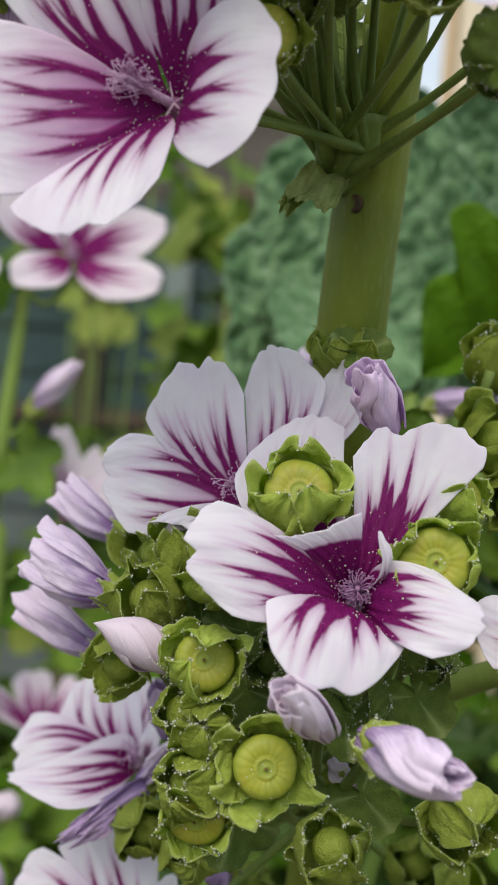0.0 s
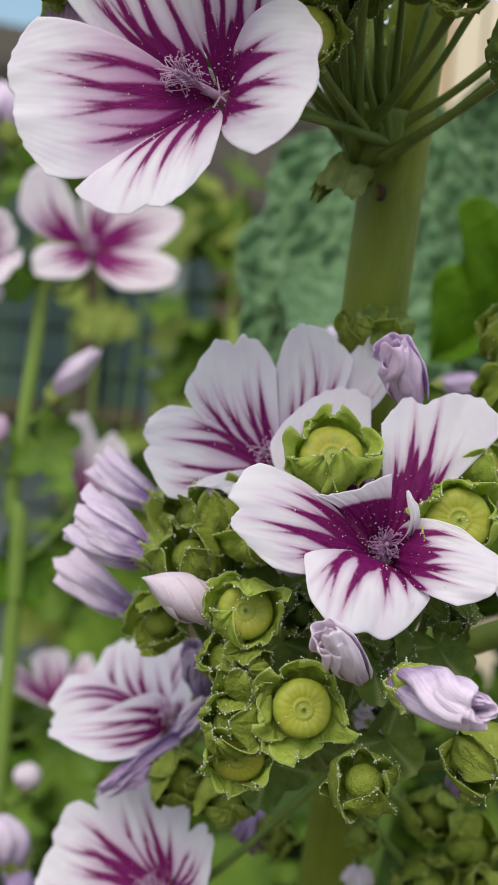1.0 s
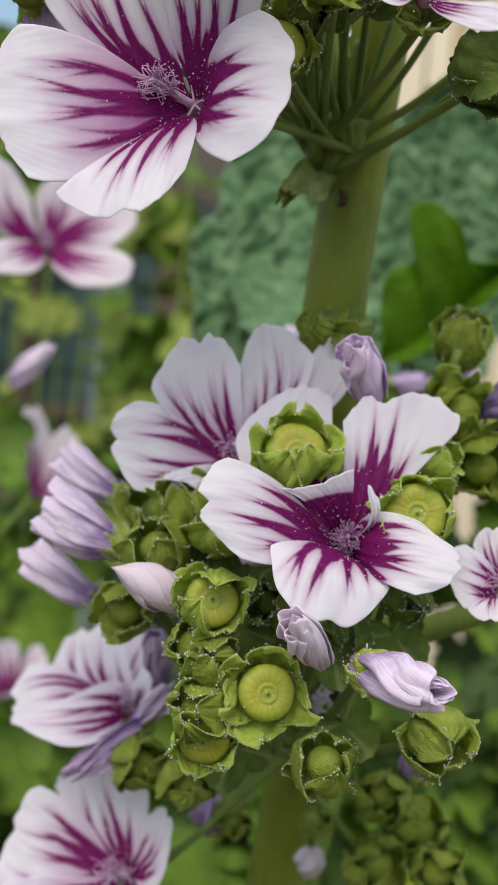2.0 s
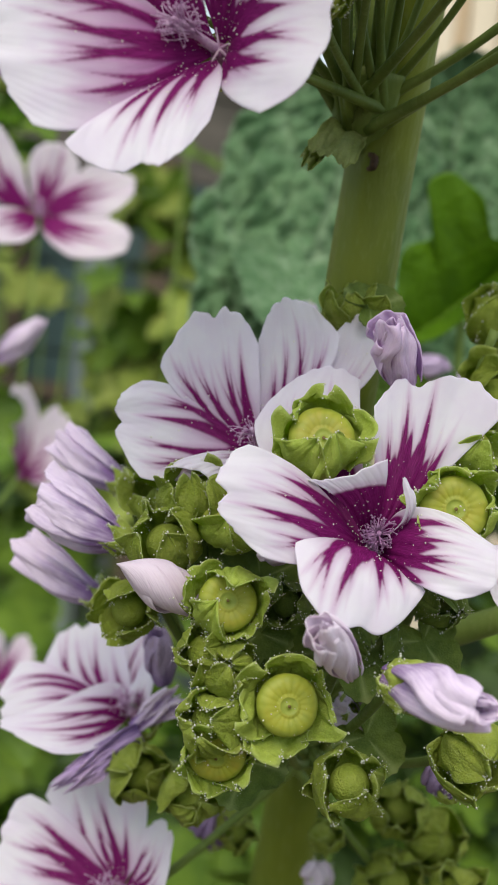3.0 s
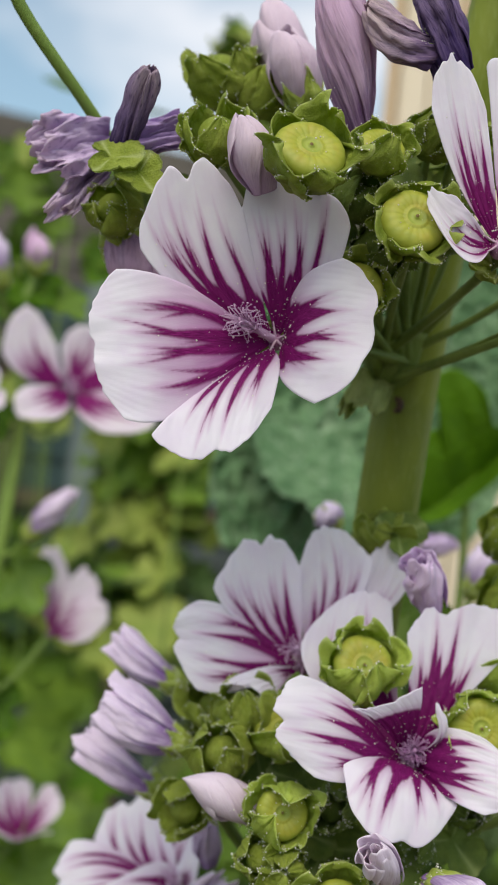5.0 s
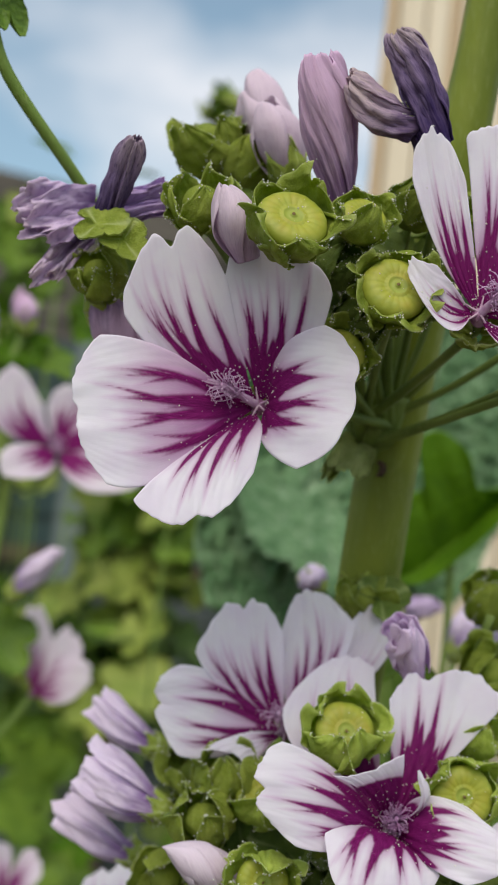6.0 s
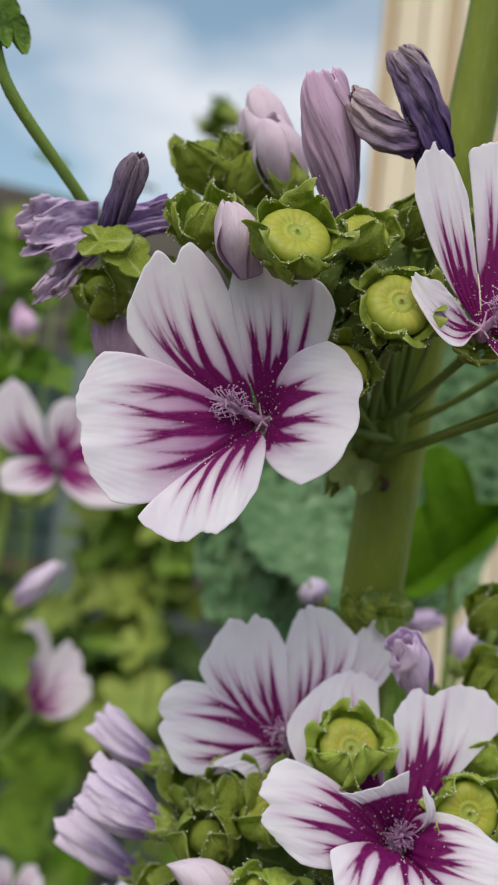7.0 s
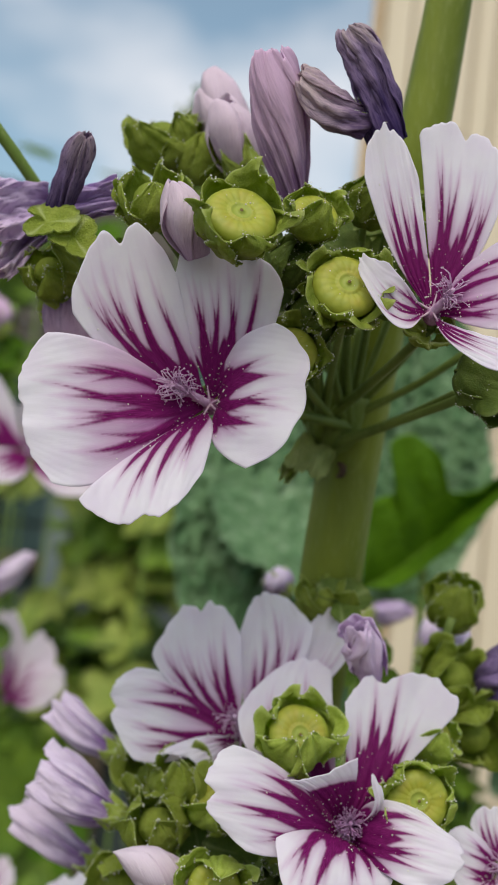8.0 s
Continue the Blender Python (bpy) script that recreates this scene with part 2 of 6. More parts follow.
PALE_BOARD = plain("pale_board", (0.62, 0.53, 0.40), (0.72, 0.63, 0.50), 9.0, 0.7, stretch=(1.0, 1.0, 0.06), bump=0.001)
OLD_BOARD = plain("old_board", (0.07, 0.062, 0.052), (0.12, 0.105, 0.09), 12.0, 0.85, stretch=(0.1, 1.0, 1.0), bump=0.002)
TEAL = plain("teal_paint", (0.025, 0.062, 0.064), (0.048, 0.09, 0.09), 8.0, 0.5, bump=0.0006)
POST_GREY = plain("grey_teal_paint", (0.13, 0.17, 0.17), (0.18, 0.225, 0.22), 8.0, 0.6, bump=0.0006)
SLATE = plain("slate_paint", (0.06, 0.085, 0.088), (0.10, 0.125, 0.125), 8.0, 0.6, bump=0.0006)
BARK = plain("dark_post", (0.06, 0.045, 0.03), (0.11, 0.08, 0.055), 12.0, 0.85, stretch=(1.0, 1.0, 0.1), bump=0.002)


# ---------------------------------------------------------------- mesh tools
def link_mesh(name, verts, faces, mat, parent=None, label="", fields=None, uv=None, smooth=True):
    me = bpy.data.meshes.new(name)
    me.from_pydata(np.asarray(verts).reshape(-1, 3).tolist(), [], faces)
    if smooth:
        me.polygons.foreach_set("use_smooth", [True] * len(me.polygons))
    for key, vals in (fields or {}).items():
        a = me.attributes.new(key, "FLOAT", "POINT")
        a.data.foreach_set("value", np.asarray(vals, dtype=np.float32).ravel())
    if uv is not None:
        layer = me.uv_layers.new(name="UVMap")
        loops = np.empty(len(me.loops), dtype=np.int32)
        me.loops.foreach_get("vertex_index", loops)
        layer.data.foreach_set("uv", np.asarray(uv, dtype=np.float32).reshape(-1, 2)[loops].ravel())
    me.materials.append(mat)
    me.update()
    ob = new(name, me)
    if parent is not None:
        ob.parent = parent
        if parent.type == "EMPTY":
            ob.matrix_parent_inverse = Matrix.Translation(-parent.location)
    if label:
        tagged(ob, label)
    return ob


def thing(name, base, label, category, group="", kind=""):
    ob = new(name)
    ob.empty_display_size = 0.02
    ob.location = base
    return tagged(ob, label, category, group, kind)


def unit(v):
    v = np.asarray(v, dtype=float)
    return v / (np.linalg.norm(v, axis=-1, keepdims=True) + 1e-12)


def basis(axis):
    z = unit(axis)
    ref = np.array((0.0, 0.0, 1.0)) if abs(z[2]) < 0.92 else np.array((1.0, 0.0, 0.0))
    x = unit(np.cross(ref, z))
    return x, np.cross(z, x), z


def wob(x, y, seed, freq=1.0, octaves=3):
    """Smooth seeded noise in -1..1 over two arrays."""
    r = np.random.RandomState(seed * 7919 % 100003 + 11)
    out, amp, tot = 0.0, 1.0, 0.0
    for _ in range(octaves):
        for _ in range(3):
            a = r.uniform(0, 2 * np.pi)
            out = out + amp * np.sin(freq * (x * np.cos(a) + y * np.sin(a)) * r.uniform(0.7, 1.3) + r.uniform(0, 6.283))
        tot += amp * 1.8
        amp, freq = amp * 0.5, freq * 2.1
    return out / tot


def quads(nu, nv, wrap=False):
    f = []
    for i in range(nu - 1):
        for j in range(nv if wrap else nv - 1):
            k = (j + 1) % nv
            f.append((i * nv + j, i * nv + k, (i + 1) * nv + k, (i + 1) * nv + j))
    return f


def sheet_data(pos, thick):
    """A thin sheet with two faces and a closed rim from a grid of places."""
    nu, nv = pos.shape[:2]
    du, dv = np.gradient(pos, axis=0), np.gradient(pos, axis=1)
    n = unit(np.cross(du, dv))
    taper = np.ones((nu, nv, 1))
    taper[:, 0], taper[:, -1], taper[-1] = 0.35, 0.35, 0.35
    top, bot = pos + n * thick / 2 * taper, pos - n * thick / 2 * taper
    verts = np.concatenate((top.reshape(-1, 3), bot.reshape(-1, 3)))
    fa = quads(nu, nv)
    o = nu * nv
    faces = fa + [(a + o, d + o, c + o, b + o) for a, b, c, d in fa]
    ring = [j for j in range(nv)] + [i * nv + nv - 1 for i in range(1, nu)] + [(nu - 1) * nv + j for j in range(nv - 2, -1, -1)] + [i * nv for i in range(nu - 2, 0, -1)]
    for a, b in zip(ring, ring[1:] + ring[:1]):
        faces.append((b, a, a + o, b + o))
    return verts, faces


def sheet(name, pos, thick, mat, parent, label="", fields=None, uv=None):
    v, f = sheet_data(pos, thick)
    flds = {k: np.concatenate((np.ravel(x), np.ravel(x))) for k, x in (fields or {}).items()}
    u2 = None if uv is None else np.concatenate((uv.reshape(-1, 2), uv.reshape(-1, 2)))
    return link_mesh(name, v, f, mat, parent, label, flds, u2)


def spline(points, n):
    p = np.asarray(points, dtype=float)
    if len(p) == 2:
        return p[0] + (p[1] - p[0]) * np.linspace(0, 1, n)[:, None]
    q = np.vstack((2 * p[0] - p[1], p, 2 * p[-1] - p[-2]))
    out = []
    for s in np.linspace(0, len(p) - 1 - 1e-9, n):
        i = int(s)
        t = s - i
        a, b, c, d = q[i:i + 4]
        out.append(0.5 * ((2 * b) + (c - a) * t + (2 * a - 5 * b + 4 * c - d) * t * t + (3 * b - a - 3 * c + d) * t ** 3))
    return np.array(out)


def tube_data(points, radii, n=24, sides=10, ridges=0, depth=0.0, seed=1):
    c = spline(points, n)
    r = np.interp(np.linspace(0, 1, n), np.linspace(0, 1, len(radii)), radii)
    tan = unit(np.gradient(c, axis=0))
    x, _, _ = basis(tan[0])
    verts = []
    th = np.linspace(0, 2 * np.pi, sides, endpoint=False)
    prof = 1 + (depth * np.cos(ridges * th) if ridges else 0)
    prof = prof + 0.02 * wob(np.cos(th) * 2, np.sin(th) * 2, seed)
    for i in range(n):
        x = unit(x - tan[i] * np.dot(x, tan[i]))
        y = np.cross(tan[i], x)
        verts.append(c[i] + r[i] * prof[:, None] * (np.cos(th)[:, None] * x + np.sin(th)[:, None] * y))
    verts = np.concatenate(verts)
    faces = quads(n, sides, True)
    faces.append(tuple(range(sides - 1, -1, -1)))
    faces.append(tuple((n - 1) * sides + j for j in range(sides)))
    return verts, faces


def tube(name, points, radii, mat, parent, n=24, sides=10, label="", ridges=0, depth=0.0):
    v, f = tube_data(points, radii, n, sides, ridges, depth)
    return link_mesh(name, v, f, mat, parent, label)


def join(chunks):
    verts, faces, o = [], [], 0
    for v, f in chunks:
        verts.append(np.asarray(v).reshape(-1, 3))
        faces += [tuple(i + o for i in q) for q in f]
        o += len(verts[-1])
    return np.concatenate(verts), faces


OCTA_V = np.array([(1, 0, 0), (-1, 0, 0), (0, 1, 0), (0, -1, 0), (0, 0, 1), (0, 0, -1)], dtype=float)
OCTA_F = [(0, 2, 4), (2, 1, 4), (1, 3, 4), (3, 0, 4), (2, 0, 5), (1, 2, 5), (3, 1, 5), (0, 3, 5)]


def grains(places, size, rng):
    return join([(OCTA_V * size * (0.45 + 1.5 * rng.rand() ** 3) + p, OCTA_F) for p in places])


# ---------------------------------------------------------------- plant organs
DUST = {}


def dust(plant, places):
    DUST.setdefault(plant.name, (plant, []))[1].extend(places)


def bezier(a, b, c, u):
    u = u[..., None]
    return (1 - u) ** 2 * a + 2 * u * (1 - u) * b + u ** 2 * c


def vein_field(U, X, seed, reach, core=0.10, vw=0.105):
    """Distance inside (plus) or outside (minus) the nearest dark vein; U runs along the petal, X across it (-1..1)."""
    r = np.random.RandomState(seed + 5)
    spread = 0.10 + 0.90 * np.clip(U / 0.85, 0, 1)
    x = X * spread + 0.005 * wob(U * 9, X * 3, seed + 2, 1.0, 2)
    free = min(1.0, max(0.0, 3.4 - 4 * core))
    ragged = 1 - (0.08 + 0.27 * free) * X ** 2 + free * (0.15 * wob(X * 5, X * 0 + 1, seed + 8) + 0.13 * wob(X * 17, X * 0 + 2, seed + 4, 1.0, 2))
    f = (core * reach * ragged - U) * 0.7
    for a in np.linspace(-0.62, 0.62, 4) + r.uniform(-0.10, 0.10, 4):
        end = reach * (0.94 - 0.20 * a * a + r.uniform(-0.20, 0.03))
        w0 = vw * r.uniform(0.75, 1.2)
        bend = r.uniform(-0.05, 0.05)
        line = a * spread * 0.92 + bend * np.sin(U * 5)
        w = w0 * np.clip(1 - (U / end) ** 1.35, 0, 1) * (1 + 0.18 * wob(U * 8, U * 0 + a * 9, seed + 11, 1.0, 2)) - 0.035 * np.clip((U - end) / 0.08, 0, 3)
        f = np.maximum(f, w - np.abs(x - line))
        for sgn in (-1, 1):
            for lo, hi in ((0.30, 0.52), (0.52, 0.76)):
                ub = r.uniform(lo, hi) * end
                e2 = ub + r.uniform(0.16, 0.30)
                slope = r.uniform(0.22, 0.55)
                if r.rand() < 0.52:
                    l2 = line + sgn * np.clip(U - ub, 0, 1) * slope
                    w2 = np.where(U > ub, (0.026 + 0.13 * vw) * np.clip(1 - ((U - ub) / (e2 - ub)), 0, 1) - 0.03 * np.clip((U - e2) / 0.08, 0, 3), -0.1)
                    f = np.maximum(f, w2 - np.abs(x - l2))
    return f


def through3(a, b, c, u, k=0.55):
    """A curve from a over b, at the share k of its length, to c."""
    u = u[..., None]
    return a * (u - k) * (u - 1) / k + b * u * (u - 1) / (k * (k - 1)) + c * u * (u - k) / (1 - k)


def petal(parent, base, left, corner, tip, far, right, axis, cup=0.0, notch=0.05, seed=1, nu=52, nv=43, mat=None, ruffle=0.0009, curl=(0.0, 0.0),
          reach=1.0, wash=0.5, label="", round_=0.16, tipcurl=0.0, wash_len=1.0, core=0.10, vw=0.105):
    """A petal that widens from its claw at base: its sides run over left to corner and over right to far, its outer rim over tip."""
    base, left, corner, tip, far, right, axis = (np.asarray(q, dtype=float) for q in (base, left, corner, tip, far, right, unit(axis)))
    U0, V = np.meshgrid(np.linspace(0, 1, nu), np.linspace(-1, 1, nv), indexing="ij")
    lobes = 0.022 * wob(V * 5, V * 0 + seed, seed, 1.0) + 0.013 * wob(V * 19, V * 0 + seed, seed + 1, 1.0, 2)
    U = U0 * (1 - round_ * np.abs(V) ** 3.2 - notch * np.exp(-((V - 0.1 * np.sin(seed)) / 0.13) ** 2) + lobes)
    width = np.linalg.norm(right - left)
    out = unit(tip - base)
    nrm = unit(axis - out * np.dot(out, axis))
    across = unit(right - left) * min(0.0011, width * 0.12)
    mid = (left + right) / 2 - nrm * cup * width * 0.5
    mid = mid + out * max(0.0, 0.48 * np.linalg.norm(tip - base) - np.dot(mid - base, out))
    a, b, c = through3(base - across, left, corner, U), through3(base, mid, tip, U), through3(base + across, right, far, U)
    narrow = (1 - 0.34 * np.exp(-(U / 0.2) ** 2))[..., None]
    pos = b + narrow * (V[..., None] * (c - a) / 2 + (V ** 2)[..., None] * ((a + c) / 2 - b))
    du, dv = np.gradient(pos, axis=0), np.gradient(pos, axis=1)
    n = unit(np.cross(du, dv))
    n = n * np.sign(np.sum(n * axis, -1, keepdims=True) + 1e-9)
    lift = np.where(V < 0, curl[0], curl[1]) * width * np.clip(np.abs(V) - 0.35, 0, 1) ** 2 * np.sin(np.pi * np.clip(U / 0.95, 0, 1)) ** 0.6
    lift = lift + tipcurl * width * np.clip(U - 0.7, 0, 1) ** 2 * 6
    lift = lift + ruffle * U ** 2 * (wob(V * 3.2, U * 2, seed + 3) + 0.7 * np.abs(V) ** 2 * wob(U * 9, V * 2, seed + 6, 1.0, 2) + 0.5 * np.clip(U - 0.75, 0, 1) * 4 * wob(V * 9, U * 2, seed + 7, 1.0, 2))
    # shallow gutters along the veins and fine puckers between them
    lift = lift - 0.00014 * np.cos(V * np.pi * 5) * (1 - 0.7 * U) * np.clip(U * 5, 0, 1) + 0.00007 * wob(V * 34 * (0.3 + 0.7 * U), U * 13, seed + 9, 1.0, 2) * np.clip(U * 3, 0, 1)
    pos = pos + n * lift[..., None]
    vein = vein_field(U, V, seed, reach, core, vw)
    if nu >= 60 and parent.parent is not None:
        rs = np.random.RandomState(seed + 77)
        sel = [(int(nu * p), int(nv * q)) for p, q in zip(rs.beta(1.3, 2.6, 60) * 0.95, rs.rand(60))]
        dust(parent.parent, [pos[i, j] + n[i, j] * 0.00018 for i, j in sel])
    wsh = wash * np.clip(1.2 - 1.75 * U / (reach * wash_len), 0, 1) ** 1.1 * (1 - 0.35 * np.abs(V) ** 2)
    return sheet("petal", pos, 0.00028, mat or PETAL, parent, label, {"vein": vein, "wash": wsh}, np.stack((V * 0.5 + 0.5, U), -1))


def stamens(parent, base, axis, length, count=46, spread=0.0045, mat=None, seed=1, tilt=(0, 0, 0)):
    r = np.random.RandomState(seed)
    x, y, z = basis(np.asarray(unit(axis)) + np.asarray(tilt))
    base = np.asarray(base, dtype=float)
    chunks = [tube_data([base, base + z * length * 0.45, base + z * length * 0.8], [0.0011, 0.0007, 0.0005], 8, 8)]
    for _ in range(count):
        a, k = r.uniform(0, 6.283), r.uniform(0.4, 1.0)
        rad = x * np.cos(a) + y * np.sin(a)
        s = base + z * length * r.uniform(0.35, 0.8) + rad * 0.0006
        side = np.cross(z, rad) * r.uniform(-1, 1) * spread
        m = s + rad * spread * 0.55 * k + z * length * 0.16 + side * 0.15
        e = s + rad * spread * k * r.uniform(0.7, 1.0) + z * length * r.uniform(0.0, 0.30) + side * 0.5
        chunks.append(tube_data([s, m, e], [0.00013, 0.00011, 0.00009], 5, 4))
        chunks.append((OCTA_V * np.array((0.0003, 0.0003, 0.00024)) + e, OCTA_F))
    v, f = join(chunks)
    return link_mesh("stamen_column", v, f, mat or STAMEN, parent, "tuft of fine lilac stamens")


def flower(plant, centre, axis, petals, label, seed=1, res=(90, 71), mat=None, stamen=0.010, stamen_mat=None, tilt=(0, 0, 0), wash=0.5, reach=1.0, count=46, spread=0.0045, wash_len=1.0, core=0.10, vw=0.105, calyx=True):
    """A mallow flower: throat, petals (dicts of petal()'s arguments) and stamens."""
    x, y, z = basis(axis)
    centre = np.asarray(centre, dtype=float)
    v, f = tube_data([centre - z * 0.003, centre - z * 0.0015, centre + z * 0.0006, centre + z * 0.0014], [0.0012, 0.0019, 0.0016, 0.0008], 10, 14)
    fl = link_mesh("flower", v, f, THROAT, plant, label)
    if calyx and res[0] >= 60:
        for k in range(5):
            a = 2 * np.pi * k / 5 + seed
            sepal(fl, centre - z * 0.0042, z, x * np.cos(a) + y * np.sin(a), 0.0056, 1.0, 0.0, 0.66, seed * 31 + k, SEPAL_LEAF, None, 16, 13)
    for i, kw in enumerate(petals):
        kw = dict(kw)
        tip = np.asarray(kw.pop("tip"), dtype=float)
        d = unit(tip - centre)
        rad = unit(d - z * np.dot(d, z))
        kw.setdefault("wash", wash)
        kw.setdefault("reach", reach)
        kw.setdefault("wash_len", wash_len)
        kw.setdefault("core", core)
        kw.setdefault("vw", vw)
        claw = centre + rad * 0.0016
        if "left" not in kw:
            w, side = kw.pop("width", 0.02) / 2, unit(np.cross(rad, z))
            half = claw * 0.45 + tip * 0.55 - z * kw.pop("bulge", 0.0) * 0.5
            kw.update(left=half - side * w * 0.86, corner=tip - side * w * 0.9, far=tip + side * w * 0.9, right=half + side * w * 0.86)
        petal(fl, claw, tip=tip, axis=kw.pop("axis", axis), seed=seed * 17 + i * 5, nu=res[0], nv=res[1], mat=mat, **kw)
    if stamen and res[0] >= 60:
        rays = []
        for k in range(5):
            a = 2 * np.pi * k / 5 + seed * 0.7
            d = x * np.cos(a) + y * np.sin(a)
            rays.append(tube_data([centre + z * 0.0012, centre + d * 0.0016 + z * 0.0013, centre + d * 0.0040 + z * 0.0018], [0.00034, 0.00030, 0.00012], 6, 6))
        v, f = join(rays)
        link_mesh("throat_star", v, f, THROAT_PALE, fl, "pale star of ridges round the throat")
    if stamen:
        stamens(fl, centre, axis, stamen, count, spread, stamen_mat, seed, tilt)
        r = np.random.RandomState(seed)
        dust(plant, [centre + z * r.uniform(0.0, 0.004) + (x * np.cos(a) + y * np.sin(a)) * r.uniform(0.001, 0.009) for a in r.uniform(0, 6.283, 45)])
    return fl


def sepal(parent, centre, axis, rad, r, reach, fwd, width, seed, mat, plant=None, nu=28, nv=23, base_out=0.2, back=0.75):
    z, rad, centre = unit(axis), unit(rad), np.asarray(centre, dtype=float)
    side = np.cross(z, rad)
    U, V = np.meshgrid(np.linspace(0, 1, nu), np.linspace(-1, 1, nv), indexing="ij")
    a = -z * r * back + rad * r * base_out
    b = -z * r * (back * 0.42) + rad * r * (reach * 0.80 + 0.25)
    c = z * r * fwd + rad * r * reach
    p = bezier(a, b, c, U)
    tan = unit(2 * (1 - U)[..., None] * (b - a) + 2 * U[..., None] * (c - b))
    nrm = np.cross(tan, side)
    hw = r * width * (0.35 + 0.9 * np.sin(np.clip(U * 1.05, 0, 1) * np.pi) ** 0.75) * (1 - 0.55 * U ** 3)
    hw = np.where(U > 0.74, hw * np.clip((1.015 - U) / 0.275, 0.02, 1) ** 0.55, hw)
    hw = hw * (1 + 0.17 * wob(U * 17, V * 0 + np.sign(V), seed, 1.0, 3) * np.abs(V))
    # the sheet wraps round the fruit, with a raised midrib and wavy rims
    lift = -hw * 0.42 * V ** 2 + r * 0.05 * np.exp(-(V / 0.12) ** 2) + r * 0.22 * wob(V * 3, U * 5, seed + 2) * (0.35 + np.abs(V) ** 2) + r * 0.065 * wob(V * 9, U * 11, seed + 4, 1.0, 2)
    pos = centre + p + side * (hw * V)[..., None] + nrm * (lift * np.sign(np.dot(nrm[nu // 2, nv // 2], rad) or 1))[..., None]
    rim = np.clip((np.abs(V) - 0.8) / 0.2, 0, 1) ** 2 * 0.8 + 0.35 * np.exp(-(V / 0.07) ** 2) + 0.28 * np.exp(-((((U * 5 - np.abs(V) * 2.4) % 1) - 0.5) / 0.13) ** 2) + np.clip(U - 0.88, 0, 1) * 4
    ob = sheet("sepal", pos, 0.00030, mat, parent, "", {"rim": np.clip(rim, 0, 1)})
    if plant is not None:
        rs = np.random.RandomState(seed + 3)
        edge = np.concatenate((pos[3:, 0], pos[3:, -1], pos[-1]))
        dust(plant, [q + rs.normal(0, 0.00034, 3) for q in edge for _ in range(3) if rs.rand() < 0.42] + [q + rs.normal(0, 0.00015, 3) for q in pos[4:-1:3, 2:-2:3].reshape(-1, 3) if rs.rand() < 0.3])
    return ob


def capsule(plant, centre, axis, r, reach=1.25, fwd=0.55, turn=0.0, seed=1, label="", mat=None, dusty=True, disc=0.82, fold=(), shut=(0.78, 0.98)):
    """A ripening seed head: the ribbed cheese-like disc in its cup of broad sepals, some of which lap over its face."""
    if reach < 0.7:
        return closed_calyx(plant, centre, axis, r * 0.97, turn, seed, label, mat, dusty, shut)
    x, y, z = basis(axis)
    centre = np.asarray(centre, dtype=float)
    nseg, prof = 114, [(0.0, 0.22), (0.04, 0.23), (0.07, 0.15), (0.12, 0.12), (0.25, 0.13), (0.30, 0.20), (0.35, 0.12), (0.43, 0.16), (0.57, 0.20), (0.74, 0.18), (0.89, 0.09), (0.97, -0.06), (1.0, -0.2), (0.92, -0.45), (0.62, -0.66), (0.2, -0.72)]
    th = np.linspace(0, 2 * np.pi, nseg, endpoint=False)
    verts, rim, scar, hub = [], [], [], []
    groove = 1 - np.abs(np.cos(th * 9.5 + seed + 0.35 * wob(np.cos(th) * 2, np.sin(th) * 2, seed + 3))) ** 0.5
    lean = 0.06 * np.cos(th - seed * 1.7)
    for pr, ph in prof:
        uneven = wob(np.cos(th) * 2, np.sin(th) * 2, seed + 11)
        rr = np.maximum(pr, 0.004) * r * disc * (1 - 0.008 * groove * (pr > 0.5) + 0.035 * uneven)
        hh = ph * r * disc * 0.75 - 0.011 * r * groove * (0.33 < pr < 0.99) + lean * pr * r + 0.03 * r * wob(np.cos(th) * 1.5, np.sin(th) * 1.5, seed + 8) * pr
        verts.append(centre + rr[:, None] * (np.cos(th)[:, None] * x + np.sin(th)[:, None] * y) + hh[:, None] * z)
        rim.append((1 - groove) * (0.32 < pr < 0.97) * 0.5 + (0.28 < pr < 0.32) * 0.7 + (0.1 < pr < 0.28) * 0.15)
        scar.append(np.full(nseg, 1.0 if pr < 0.06 else 0.0))
        hub.append(np.full(nseg, 0.75 if pr < 0.27 else 0.0) + 0.45 * (pr > 0.8))
    f = quads(len(prof), nseg, True)
    ob = link_mesh("seed_capsule", np.concatenate(verts), [q[::-1] for q in f], FRUIT, plant, label, {"rim": np.concatenate(rim), "scar": np.concatenate(scar), "hub": np.concatenate(hub)})
    rs = np.random.RandomState(seed)
    for k in range(5):
        a = turn + 2 * np.pi * k / 5 + rs.uniform(-0.12, 0.12)
        close = rs.uniform(0.88, 0.95) if k in fold else rs.uniform(0.58, 0.68) - 0.06 * (fwd < 0.5)
        gore(ob, plant, centre, x, y, z, a, r * (1.02 + 0.7 * max(0.0, reach - 1.3) * (k not in fold)), close, k % 2, seed * 5 + k * 9, mat or SEPAL, dusty, rs, 0.0 if k in fold else max(0.0, reach - 1.3))
    if dusty:
        dust(plant, [centre + z * r * 0.25 + (x * np.cos(a) + y * np.sin(a)) * r * q for a, q in zip(rs.uniform(0, 6.283, 14), rs.uniform(0.02, 0.9, 14))])
    return ob


